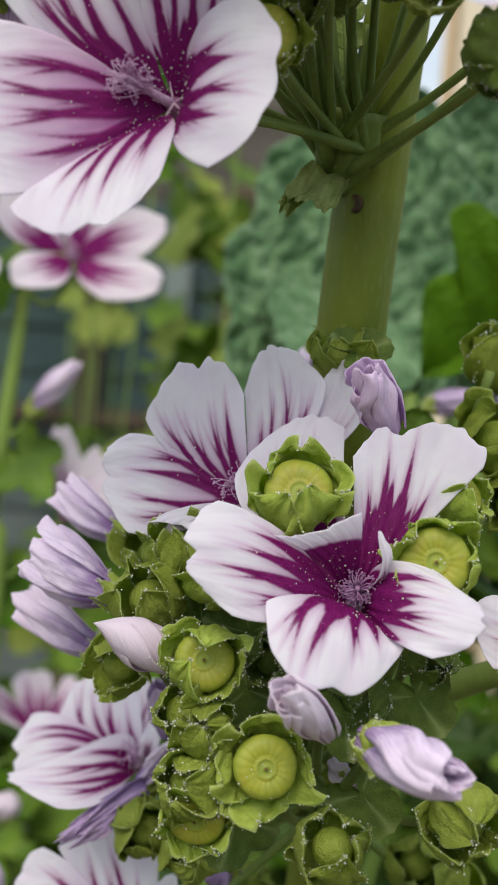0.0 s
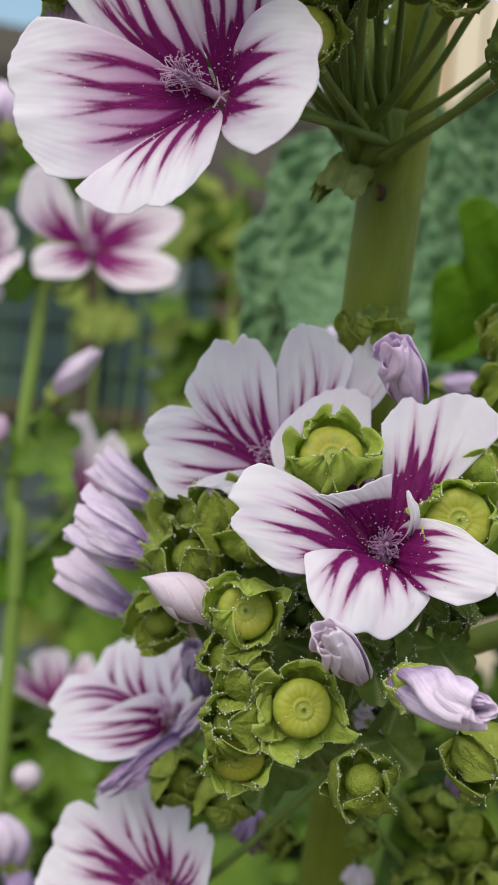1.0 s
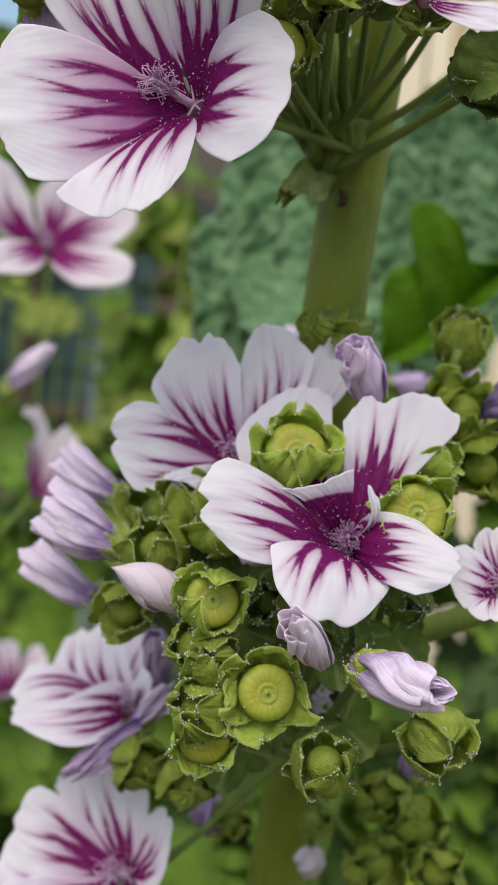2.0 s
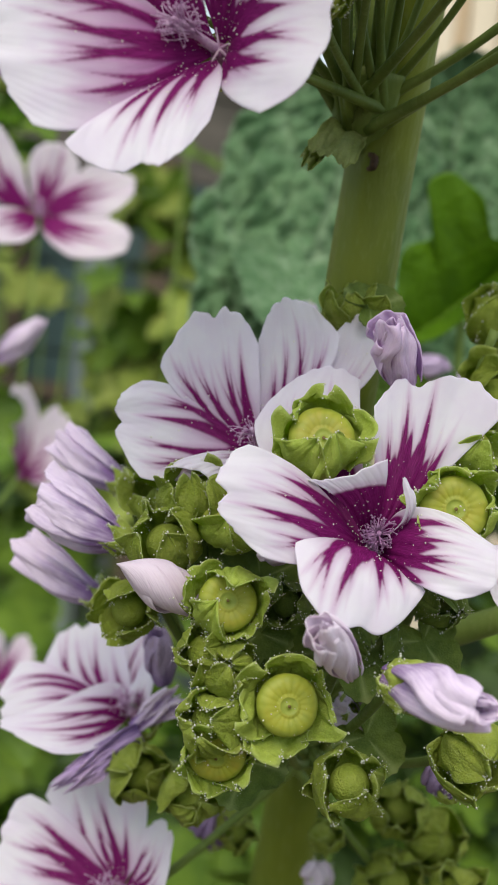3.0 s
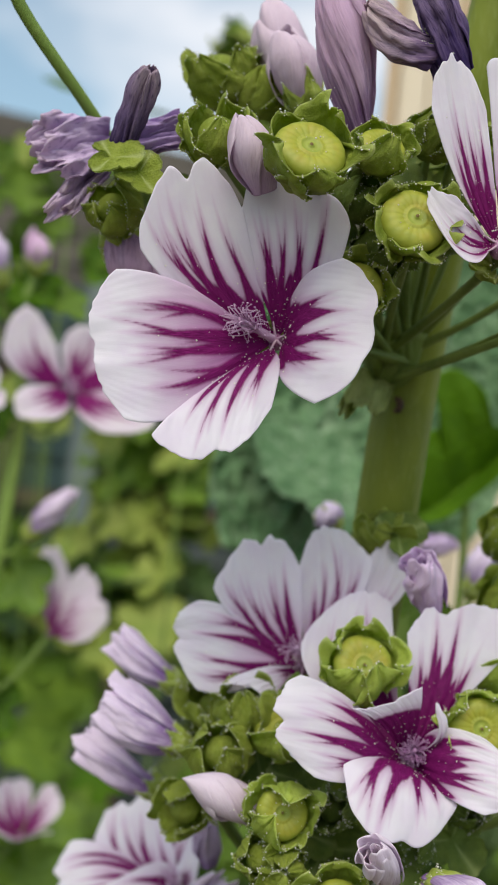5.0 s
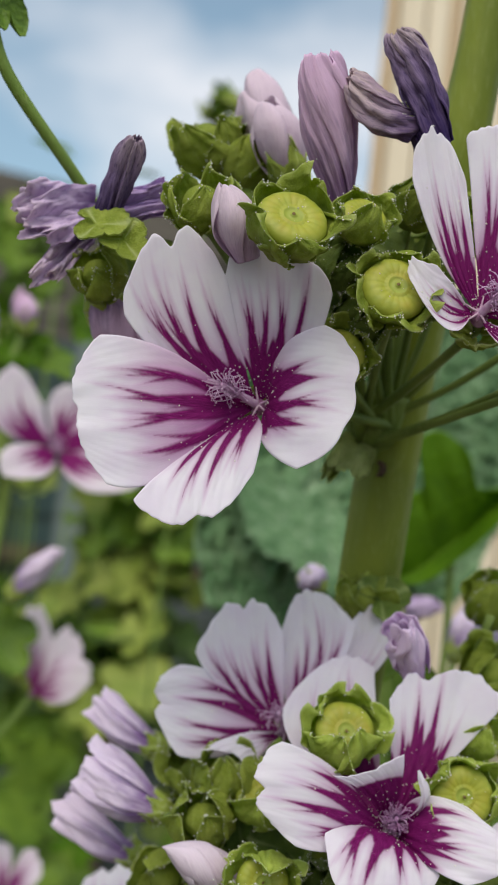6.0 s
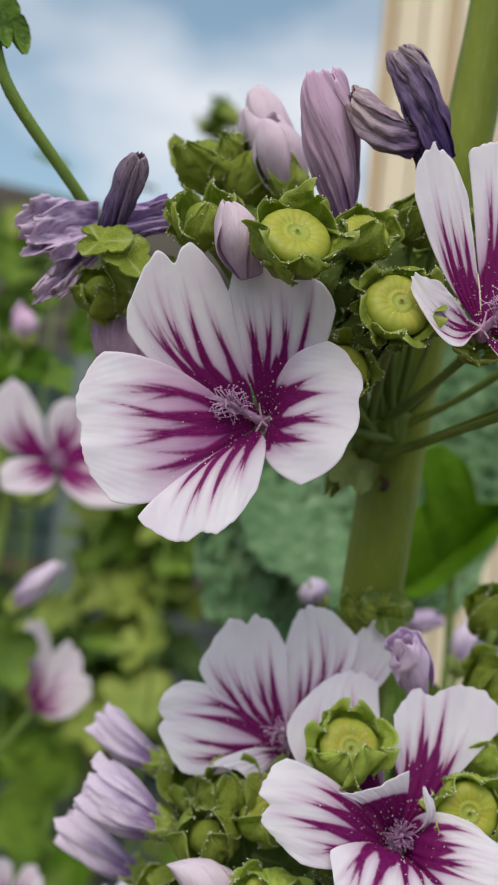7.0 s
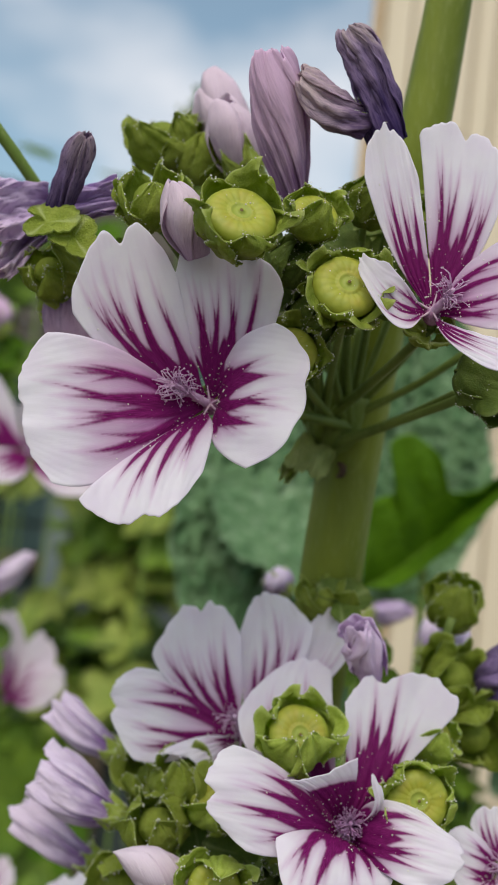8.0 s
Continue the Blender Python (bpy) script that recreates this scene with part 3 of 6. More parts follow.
def gore(parent, plant, centre, x, y, z, a0, r, shut, layer, seed, mat, dusty, rs, flare=0.0):
    """One broad crinkled sepal hugging the fruit, with a thin ragged rim."""
    U, V = np.meshgrid(np.linspace(0, 1, 34), np.linspace(-1, 1, 31), indexing="ij")
    pol = (0.07 + (shut - 0.07) * U) * np.pi
    wide = (0.60 + 0.56 * np.sin(np.pi * np.clip(U * 0.95 + 0.05, 0, 1))) * np.clip((1.006 - U) / 0.42, 0, 1) ** 0.55 * (1 + 0.13 * wob(U * 21, np.sign(V), seed, 1.0, 3))
    out = x * np.cos(a0) + y * np.sin(a0)
    across = np.cross(z, out)
    tip = rs.uniform(-0.08, 0.14) + flare
    bend = 0.24 * wob(U * 2, V, seed + 5) * U
    d = unit(np.sin(pol)[..., None] * out - np.cos(pol)[..., None] * z + (wide * V + bend)[..., None] * across)
    edge = np.abs(V) ** 3 * (0.25 + U)
    rad = r * (0.90 + 0.05 * layer + edge * (0.10 + 0.22 * wob(U * 11, np.sign(V) * 3, seed + 13, 1.0, 2)) + 0.11 * wob(V * 2.2, U * 3.4, seed + 9) + 0.070 * wob(V * 7, U * 8, seed + 1, 1.0, 3)
               - 0.035 * np.exp(-(V / 0.10) ** 2) - 0.02 * np.exp(-((((U * 4 - np.abs(V) * 2.0) % 1) - 0.5) / 0.12) ** 2) + tip * np.clip(U - 0.55, 0, 1) ** 1.5 * 1.8)
    pos = centre + rad[..., None] * d
    rim = np.clip((np.abs(V) - 0.90) / 0.10, 0, 1) ** 1.5 * 0.5 + np.clip(U - 0.96, 0, 1) * 9 + 0.20 * np.exp(-(V / 0.05) ** 2) + 0.16 * np.exp(-((((U * 4 - np.abs(V) * 2.0) % 1) - 0.5) / 0.08) ** 2)
    sheet("sepal", pos, 0.0003, mat or SEPAL_LEAF, parent, "", {"rim": np.clip(rim, 0, 1)})
    if dusty:
        rims = np.concatenate((pos[7:, 0], pos[7:, -1], pos[-1, ::3]))
        dust(plant, [q + rs.normal(0, 0.00024, 3) for q in rims for _ in range(3) if rs.rand() < 0.42] + [q + (q - centre) * 0.03 + rs.normal(0, 0.0001, 3) for q in pos[4:-2:3, 2:-2:3].reshape(-1, 3) if rs.rand() < 0.10])


def closed_calyx(plant, centre, axis, r, turn=0.0, seed=1, label="", mat=None, dusty=True, shut_range=(0.78, 0.98)):
    """A calyx that has shut again: five broad leafy sepals lapping over the fruit."""
    x, y, z = basis(axis)
    centre = np.asarray(centre, dtype=float)
    rs = np.random.RandomState(seed)
    th = np.linspace(0, 2 * np.pi, 30, endpoint=False)
    rings = []
    for q in np.linspace(0.0, 1.0, 11):
        rings.append(centre + 0.60 * r * max(np.sin(q * np.pi), 0.002) * (np.cos(th)[:, None] * x + np.sin(th)[:, None] * y) - 0.55 * r * np.cos(q * np.pi) * z)
    ob = link_mesh("seed_capsule", np.concatenate(rings), quads(11, 30, True), mat or SEPAL_LEAF, plant, label, {"rim": np.zeros(330)})
    order = rs.permutation(5)
    for k in range(5):
        gore(ob, plant, centre, x, y, z, turn + 2 * np.pi * k / 5 + rs.uniform(-0.16, 0.16), r, rs.uniform(*shut_range), order[k], seed * 5 + k * 9, mat, dusty, rs, rs.uniform(0.0, 0.35))
    return ob


def crumpled(plant, name, base, tip, width, mat, seed, label="", sheets=3, pleats=5, depth=0.0011, frayed=0.0, face=(0, -1, 0.2), neck=0.22, curl=0.3):
    """Limp papery petals: pleated, ragged sheets that fan out from one neck."""
    base, tip = np.asarray(base, dtype=float), np.asarray(tip, dtype=float)
    z = unit(tip - base)
    length = np.linalg.norm(tip - base)
    nrm = unit(np.asarray(face) - z * np.dot(face, z))
    side = np.cross(z, nrm)
    U, V = np.meshgrid(np.linspace(0, 1, 36), np.linspace(-1, 1, 61), indexing="ij")
    rs = np.random.RandomState(seed)
    verts, faces, uvs, wash, dry, o = [], [], [], [], [], 0
    for k in range(sheets):
        sk = seed * 3 + k * 7
        top = 1 - 0.22 * V ** 2 + 0.14 * wob(V * 5, V * 0, sk) + 0.06 * wob(V * 21, V * 0, sk + 1) - 0.16 * k / max(sheets - 1, 1)
        hw = width / 2 * (neck + (1 - neck) * U ** 0.75) * (1 - 0.18 * np.clip(U - 0.75, 0, 1) * 4 * rs.rand())
        ridge = np.cos(V * pleats * np.pi + 2.2 * wob(U * 3, V * 2, sk + 2) + k * 1.3)
        lift = depth * (0.3 + U) * (ridge + 0.9 * wob(V * 6, U * 5, sk + 3) + 0.5 * wob(V * 15, U * 14, sk + 4, 1.0, 2)) + (k - sheets / 2) * depth * 1.1 + curl * width * (V ** 2 - 0.3) * rs.uniform(-0.5, 1.0)
        drift = 0.16 * length * U ** 2 * rs.uniform(-1, 1)
        pos = base + z * (U * top * length)[..., None] + side * (hw * V * (1 + 0.08 * wob(U * 9, V, sk + 5)) + drift)[..., None] + nrm * lift[..., None]
        v, f = sheet_data(pos, 0.00022)
        verts.append(v)
        faces += [tuple(i + o for i in q) for q in f]
        o += len(v)
        uv = np.stack((V * 0.14 + 0.31 * k, U * 0.7), -1).reshape(-1, 2)
        uvs += [uv, uv]
        w = ((1.0 - U) * 0.6 + 0.22 * (1 - ridge)).ravel()
        wash += [w, w]
        e = (frayed * np.clip(U * 1.15 - 0.15 + 0.1 * wob(V * 7, U * 3, sk), 0, 1) ** 5).ravel()
        dry += [e, e]
    return link_mesh(name, np.concatenate(verts), faces, mat, plant, label, {"wash": np.concatenate(wash), "dry": np.concatenate(dry), "rim": np.concatenate(dry)}, np.concatenate(uvs))


def limp_flower(plant, base, tip, width, mat, seed, label, sag=0.05, crumple=1.0, frayed=0.0, calyx=0.0036, twist=0.9, neck=0.34, close=0.34, dome=0.35):
    """A spent flower gone limp: a soft tube of lapped petals that widens from its calyx to a slack, frilled mouth."""
    base, tip = np.asarray(base, dtype=float), np.asarray(tip, dtype=float)
    z = unit(tip - base)
    length = np.linalg.norm(tip - base)
    nrm = unit(np.array((0.0, -1.0, 0.25)) - z * np.dot((0.0, -1.0, 0.25), z))
    side = np.cross(z, nrm)
    rs = np.random.RandomState(seed)
    U, V = np.meshgrid(np.linspace(0, 1, 48), np.linspace(-1, 1, 41), indexing="ij")
    verts, faces, uvs, wash, dry, o = [], [], [], [], [], 0
    for k in range(5):
        a0 = 2 * np.pi * k / 5 + rs.uniform(-0.25, 0.25)
        sk = seed * 3 + k * 7
        ang = a0 + V * 0.95 + twist * U + 0.10 * wob(U * 4, V * 2, sk)
        top = 1 - (1 - dome) * (0.10 * rs.rand() + 0.16 * V ** 2) + 0.03 * wob(V * 5, V * 0, sk) + 0.010 * wob(V * 20, V * 0, sk + 1)
        body = neck + (1 - neck) * np.sin(np.clip(U / 0.8, 0, 1) * np.pi / 2) ** 1.3 - close * np.clip((U - 0.70) / 0.30, 0, 1) ** 1.6
        body = body * (1 - dome + dome * np.sqrt(1 - np.clip((U - 0.72) / 0.30, 0, 0.97) ** 2))
        rr = width / 2 * body * (0.92 + 0.13 * V + 0.10 * np.cos(V * 6 + 2 * wob(U * 2, V, sk)) * (0.4 + U) + 0.06 * crumple * wob(V * 7, U * 6, sk + 2, 1.0, 2) + 0.085 * (crumple - 1) * wob(V * 11, U * 15, sk + 5, 1.0, 2) + 0.22 * np.clip(U - 0.8, 0, 1) * 5 * wob(V * 6, U * 3, sk + 4, 1.0, 2))
        flat = 0.62 + 0.38 * (1 - U)
        pos = base + z * (U * top * length)[..., None] + side * (rr * np.cos(ang))[..., None] + nrm * (rr * np.sin(ang) * flat)[..., None] + np.array((0, 0, -1.0)) * (sag * length * np.sin(np.pi * U))[..., None]
        v, f = sheet_data(pos, 0.00024)
        verts.append(v)
        faces += [tuple(i + o for i in q) for q in f]
        o += len(v)
        uv = np.stack((V * 0.5 + 0.37 * k, U), -1).reshape(-1, 2)
        uvs += [uv, uv]
        w = (1.05 * (1 - U) ** 1.2 + 0.18 * (1 - np.abs(V))).ravel()
        wash += [w, w]
        e = (frayed * np.clip(U * 1.1 - 0.1 + 0.22 * wob(V * 7, U * 5, sk), 0, 1) ** 3.2).ravel()
        dry += [e, e]
    ob = link_mesh("wilted_flower", np.concatenate(verts), faces, mat, plant, label, {"wash": np.concatenate(wash), "dry": np.concatenate(dry)}, np.concatenate(uvs))
    x, y, _ = basis(z)
    for k in range(5 if calyx else 0):
        a = 2 * np.pi * k / 5 + seed
        sepal(ob, base + z * 0.0012, z, x * np.cos(a) + y * np.sin(a), calyx, 0.95, 1.2 * rs.uniform(0.8, 1.2), 0.62, seed * 5 + k, SEPAL, plant)
    return ob


def furled(plant, name, base, tip, r, mat, seed=1, label="", turns=0.55, flare=0.0, pinch=0.35, sheets=5, calyx=True, crumple=0.06, sag=0.0, inner=0.0, nu=30, nv=25, fat=0.55, calyx_mat=None, frayed=0.0, split=1.0, cup=0.85):
    """Petals rolled round one another into a spindle: a bud or a spent flower, in a calyx."""
    base, tip = np.asarray(base, dtype=float), np.asarray(tip, dtype=float)
    x, y, z = basis(tip - base)
    length = np.linalg.norm(tip - base)
    rs = np.random.RandomState(seed)
    verts, faces, uvs, wash, dry, o = [], [], [], [], [], 0
    U, V = np.meshgrid(np.linspace(0, 1, nu), np.linspace(0, 1, nv), indexing="ij")
    for k in range(sheets):
        a0 = 2 * np.pi * k / sheets + rs.uniform(-0.2, 0.2)
        ang = a0 + V * 2.5 + turns * 2 * np.pi * U + crumple * 3 * wob(U * 4, V * 2, seed + k)
        shrink = 1 - inner * k / sheets
        body = pinch + (1 - pinch) * np.sin(np.clip(U / fat, 0, 1) * np.pi / 2) ** 1.2
        close = np.where(U > fat, 1 - (1 - 0.30 - flare) * ((U - fat) / (1 - fat)) ** 2.0, 1.0)
        top = 1 - 0.10 * (2 * V - 1) ** 2 - 0.22 * split * rs.rand() + 0.3 * crumple * wob(V * 9, V * 0, seed + k)
        rr = r * shrink * body * close * (0.72 + 0.34 * V) * (1 + 0.8 * crumple * wob(V * 5 + k, U * 4, seed + 40 + k, 1.5) + 0.25 * crumple * wob(V * 13 + k, U * 15, seed + 70 + k, 1.0, 2) + crumple * (0.5 + 1.1 * U) * np.cos(V * 15 + 3 * wob(U * 3, V, seed + k) + k) * np.clip(U * 3, 0, 1))
        h = U * top * length
        bend = sag * length * (U * top) ** 2
        pos = base + h[..., None] * z + rr[..., None] * (np.cos(ang)[..., None] * x + np.sin(ang)[..., None] * y) + bend[..., None] * np.array((0, 0, -1.0))
        v, f = sheet_data(pos, 0.00025)
        verts.append(v)
        faces += [tuple(i + o for i in q) for q in f]
        o += len(v)
        uv = np.stack((V, U), -1).reshape(-1, 2)
        uvs += [uv, uv]
        w = (1.0 - U) * 0.9 + 0.25 * (1 - V)
        wash += [w.ravel(), w.ravel()]
        e = (frayed * np.clip(U * 1.1 - 0.1 + 0.1 * wob(V * 7, U * 3, seed + k), 0, 1) ** 4).ravel()
        dry += [e, e]
    ob = link_mesh(name, np.concatenate(verts), faces, mat, plant, label, {"wash": np.concatenate(wash), "dry": np.concatenate(dry)}, np.concatenate(uvs))
    if calyx:
        cr = max(r * cup, 0.0028)
        for k in range(5):
            a = 2 * np.pi * k / 5 + seed
            sepal(ob, base + z * cr * 0.4, z, x * np.cos(a) + y * np.sin(a), cr, 0.95, 1.25 * rs.uniform(0.8, 1.2), 0.62, seed * 5 + k, calyx_mat or SEPAL, plant)
    return ob


def lobed_leaf_data(centre, normal, heading, size, lobes=5, seed=1, rings=7, sides=60, wave=0.06, cupped=0.15):
    z = unit(normal)
    h = np.asarray(heading, dtype=float)
    y = unit(h - z * np.dot(h, z))
    x = np.cross(y, z)
    th = np.linspace(-np.pi, np.pi, sides, endpoint=False)
    rmax = size * (0.66 + 0.34 * np.abs(np.cos(th * lobes / 2)) ** 0.8) * (1 + 0.03 * np.cos(th * lobes * 7)) * (0.78 + 0.22 * np.cos(th * 0.5) ** 2)
    rmax = rmax * np.clip((np.pi - np.abs(th)) / 0.5, 0.12, 1) ** 0.6
    verts, rim = [], []
    for i in range(rings):
        q = i / (rings - 1)
        r = np.maximum(q, 0.01) * rmax
        px, py = r * np.sin(th), r * np.cos(th)
        crease = np.exp(-(np.abs(((th * lobes / (2 * np.pi)) + 0.5) % 1 - 0.5) / 0.06) ** 2)
        hgt = cupped * size * q ** 2 + wave * size * wob(px / size * 4, py / size * 4, seed) * q - 0.03 * size * crease * q
        verts.append(np.asarray(centre) + px[:, None] * x + py[:, None] * y + hgt[:, None] * z)
        rim.append(0.7 * crease * (q > 0.05) + (q > 0.97) * 0.3)
    v = np.concatenate(verts)
    f = quads(rings, sides, True)
    n = len(v)
    low = v - z * 0.0004
    return np.concatenate((v, low)), f + [tuple(i + n for i in q[::-1]) for q in f] + [((rings - 1) * sides + (j + 1) % sides, (rings - 1) * sides + j, (rings - 1) * sides + j + n, (rings - 1) * sides + (j + 1) % sides + n) for j in range(sides)], np.concatenate(rim * 2)


def lobed_leaf(plant, centre, normal, heading, size, mat, label="", name="leaf", **kw):
    v, f, rim = lobed_leaf_data(centre, normal, heading, size, **kw)
    return link_mesh(name, v, f, mat, plant, label, {"rim": rim})


def box_data(lo, hi):
    (a, b, c), (d, e, g) = lo, hi
    v = np.array([(a, b, c), (d, b, c), (d, e, c), (a, e, c), (a, b, g), (d, b, g), (d, e, g), (a, e, g)], dtype=float)
    return v, [(3, 2, 1, 0), (4, 5, 6, 7), (0, 1, 5, 4), (1, 2, 6, 5), (2, 3, 7, 6), (3, 0, 4, 7)]


def board(name, lo, hi, mat, parent=None, label="", bevel=0.003):
    v, f = box_data(lo, hi)
    bm = bmesh.new()
    vs = [bm.verts.new(q) for q in v]
    for q in f:
        bm.faces.new([vs[i] for i in q])
    bmesh.ops.bevel(bm, geom=bm.edges[:], offset=bevel, segments=2, affect="EDGES")
    me = bpy.data.meshes.new(name)
    bm.to_mesh(me)
    bm.free()
    me.materials.append(mat)
    ob = new(name, me)
    if parent is not None:
        ob.parent = parent
        if parent.type == "EMPTY":
            ob.matrix_parent_inverse = Matrix.Translation(-parent.location)
    if label:
        tagged(ob, label)
    return ob



# ---------------------------------------------------------------- ground and garden backdrop
gx, gy = np.meshgrid(np.concatenate((np.linspace(-60, -4, 8), np.linspace(-3, 3, 41), np.linspace(4, 60, 8))), np.concatenate((np.linspace(-60, -2, 8), np.linspace(-1.5, 4.5, 41), np.linspace(6, 60, 8))), indexing="ij")
gz = 0.02 * wob(gx * 3, gy * 3, 4) * (np.abs(gx) < 4)
ground = link_mesh("ground", np.stack((gx, gy, gz), -1), [q[::-1] for q in quads(*gx.shape)], SOIL)
tagged(ground, "unseen mid-toned garden soil under the plants", "ground", kind="structure")

# pale timber boards standing beside the bed
pine_fence = thing("board_fence", (0.30, 0.86, 0.0), "new pale pine slat fence standing behind the plants", "fence")
bx = 0.116
for i in range(24):
    # Narrow tan strips stand in for the shaded sides and gaps between slats.
    w = (0.0075, 0.021, 0.017)[i % 3] if i < 6 else 0.024
    board("slat", (bx, 0.845 + (0.006 if i % 3 == 0 and i < 6 else 0.0), 0.0), (bx + w, 0.858, 1.62), (PINE_SHADE if i % 3 == 0 and i < 6 else PALE_BOARD), pine_fence, bevel=0.0015)
    bx += w + 0.002
board("backing", (0.1175, 0.8605, 0.0), (bx - 0.004, 0.872, 1.61), PINE_SHADE, pine_fence)
for z in (0.3, 0.9, 1.5):
    board("rail", (0.12, 0.8745, z), (bx - 0.01, 0.90, z + 0.05), PINE_SHADE, pine_fence)

# old boundary fence under the sky, running away from the path
old_fence = thing("weathered_fence", (-0.44, 2.85, 0.0), "weathered dark board fence along the garden's end", "fence")
top = 1.85
fence_turn = pose(-0.44, 2.85, 0.0, 0, 0, 18)
parts = []
for i in range(16):
    z = top - (i + 1) * 0.116
    parts.append(board("board", (-2.4, 0.01 * (i % 2), z), (2.6, 0.03 + 0.01 * (i % 2), z + 0.113), OLD_BOARD, None))
for x in (-1.9, -0.6, 0.7, 2.0):
    parts.append(board("post", (x, 0.045, 0.0), (x + 0.09, 0.135, top - 0.02), BARK, None))
for ob in parts:
    ob.data.transform(fence_turn)
    ob.parent = old_fence
    ob.matrix_parent_inverse = Matrix.Translation(-old_fence.location)

# painted planter wall with dark posts
shed = thing("garden_planter", (-0.35, 1.75, 0.0), "dark teal painted timber planter wall with brown posts", "planter")
for i in range(9):
    z = 0.66 + i * 0.062
    board("slat", (-1.1, 1.60, z), (0.15, 1.62, z + 0.058), (SLATE if i < 4 else TEAL), shed)
for x, mt in (((-0.2222, 1.5800, 1.0074)[0], BARK), ((-0.1139, 1.5800, 1.0168)[0], POST_GREY), ((-0.0361, 1.5800, 1.0235)[0], BARK), (0.13, BARK), (-0.6, BARK)):
    board("post", (x - 0.018, 1.56, 0.0), (x + 0.018, 1.597, 1.24), mt, shed)
board("rail", (-1.12, 1.565, 0.905), (0.16, 1.595, 0.928), BARK, shed)
board("backing", (-1.1, 1.625, 0.0), (0.15, 1.64, 1.21), SLATE, shed)


def shrub(name, label, centre, spread, count, size, mats, seed, lobes=5, face=(0, -0.6, 0.8)):
    """A bushy mass: a few stalks and many separate leaves, joined per colour."""
    rs = np.random.RandomState(seed)
    base = (centre[0], centre[1], 0.0)
    sh = thing(name, base, label, "shrub")
    stalks = []
    heaps = [([], []) for _ in mats]
    for i in range(count):
        p = np.array(centre) + rs.uniform(-1, 1, 3) * np.array(spread) * (0.35 + 0.65 * rs.rand())
        n = unit(np.array(face) + rs.normal(0, 0.45, 3))
        v, f, rim = lobed_leaf_data(p, n, rs.normal(0, 1, 3) + np.array((0, 0, -0.5)), size * rs.uniform(0.55, 1.2), lobes, seed + i, 5, 35, 0.09, rs.uniform(-0.1, 0.3))
        h = heaps[int(rs.rand() ** 1.3 * len(mats))]
        h[0].append((v, f))
        h[1].append(rim)
        if i % 22 == 0:
            stalks.append(tube_data([(base[0] + rs.uniform(-0.06, 0.06), base[1] + rs.uniform(-0.05, 0.05), 0.0), (p[0] * 0.6 + base[0] * 0.4, p[1], p[2] * 0.6), tuple(p - n * 0.002)], [0.0016, 0.0012, 0.0008], 9, 6))
    v, f = join(stalks)
    link_mesh("stalk_mass", v, f, STEM_FAR, sh)
    for (chunks, rims), mt in zip(heaps, mats):
        if chunks:
            v, f = join(chunks)
            tagged(link_mesh("foliage", v, f, mt, sh, "", {"rim": np.concatenate(rims)}), kind="stuff")
    return sh


# Some shrubs mix in the deep shade green, which darkens gaps between leaves.
shrub("leafy_shrub", "green lobed mallow foliage filling the bed", (-0.09, 0.72, 0.62), (0.26, 0.11, 0.18), 210, 0.036, (LEAF, LEAF_BRIGHT, LEAF_DEEP_SHADE), 11)
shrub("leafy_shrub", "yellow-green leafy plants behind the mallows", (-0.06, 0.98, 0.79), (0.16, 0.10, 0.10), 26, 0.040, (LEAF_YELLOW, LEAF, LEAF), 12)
shrub("leafy_shrub", "low dark green foliage at the foot of the bed", (0.12, 0.62, 0.62), (0.20, 0.09, 0.14), 120, 0.036, (LEAF_DEEP_SHADE, LEAF), 13)
shrub("leafy_shrub", "yellow-green climbing leaves on the fence", (-0.30, 1.42, 1.16), (0.16, 0.06, 0.16), 30, 0.036, (LEAF_YELLOW, LEAF, LEAF), 14)
shrub("leafy_shrub", "tall green stems with small leaves", (-0.1056, 0.8000, 1.1380), (0.07, 0.06, 0.10), 40, 0.020, (LEAF, LEAF_BRIGHT), 15)
shrub("leafy_shrub", "olive-green leaves of a plant by the planter", (-0.0333, 0.9500, 1.0722), (0.045, 0.05, 0.07), 16, 0.036, (LEAF_YELLOW, LEAF), 16)
shrub("leafy_shrub", "mid-green leaves of a plant by the planter", (-0.0623, 0.9000, 0.9433), (0.030, 0.05, 0.030), 14, 0.022, (LEAF, LEAF_YELLOW), 17)

shrub("leafy_shrub", "mid-green leafy stems between the mallows", (-0.0218, 0.8500, 0.9366), (0.050, 0.06, 0.060), 40, 0.028, (LEAF, LEAF_YELLOW, LEAF_DEEP_SHADE), 21)
shrub("leafy_shrub", "green leafy stems low behind the mallows", (-0.0480, 0.8000, 0.8480), (0.095, 0.06, 0.045), 44, 0.029, (LEAF, LEAF_DEEP_SHADE, LEAF_YELLOW), 22)
shrub("leafy_shrub", "green foliage beside the stem's foot, shade put into some leaves", (0.1059, 0.5200, 0.7454), (0.08, 0.05, 0.06), 90, 0.024, (LEAF, LEAF_DEEP_SHADE), 18)
shrub("leafy_shrub", "blue-green and green leaves low beside the stem", (0.1222, 0.5600, 0.8432), (0.06, 0.04, 0.05), 30, 0.030, (LEAF, BLUELEAF), 19)

shrub("leafy_shrub", "pale green plant tops behind the mallow", (-0.0205, 0.6200, 1.1873), (0.013, 0.015, 0.012), 16, 0.010, (LEAF_YELLOW, LEAF), 23)

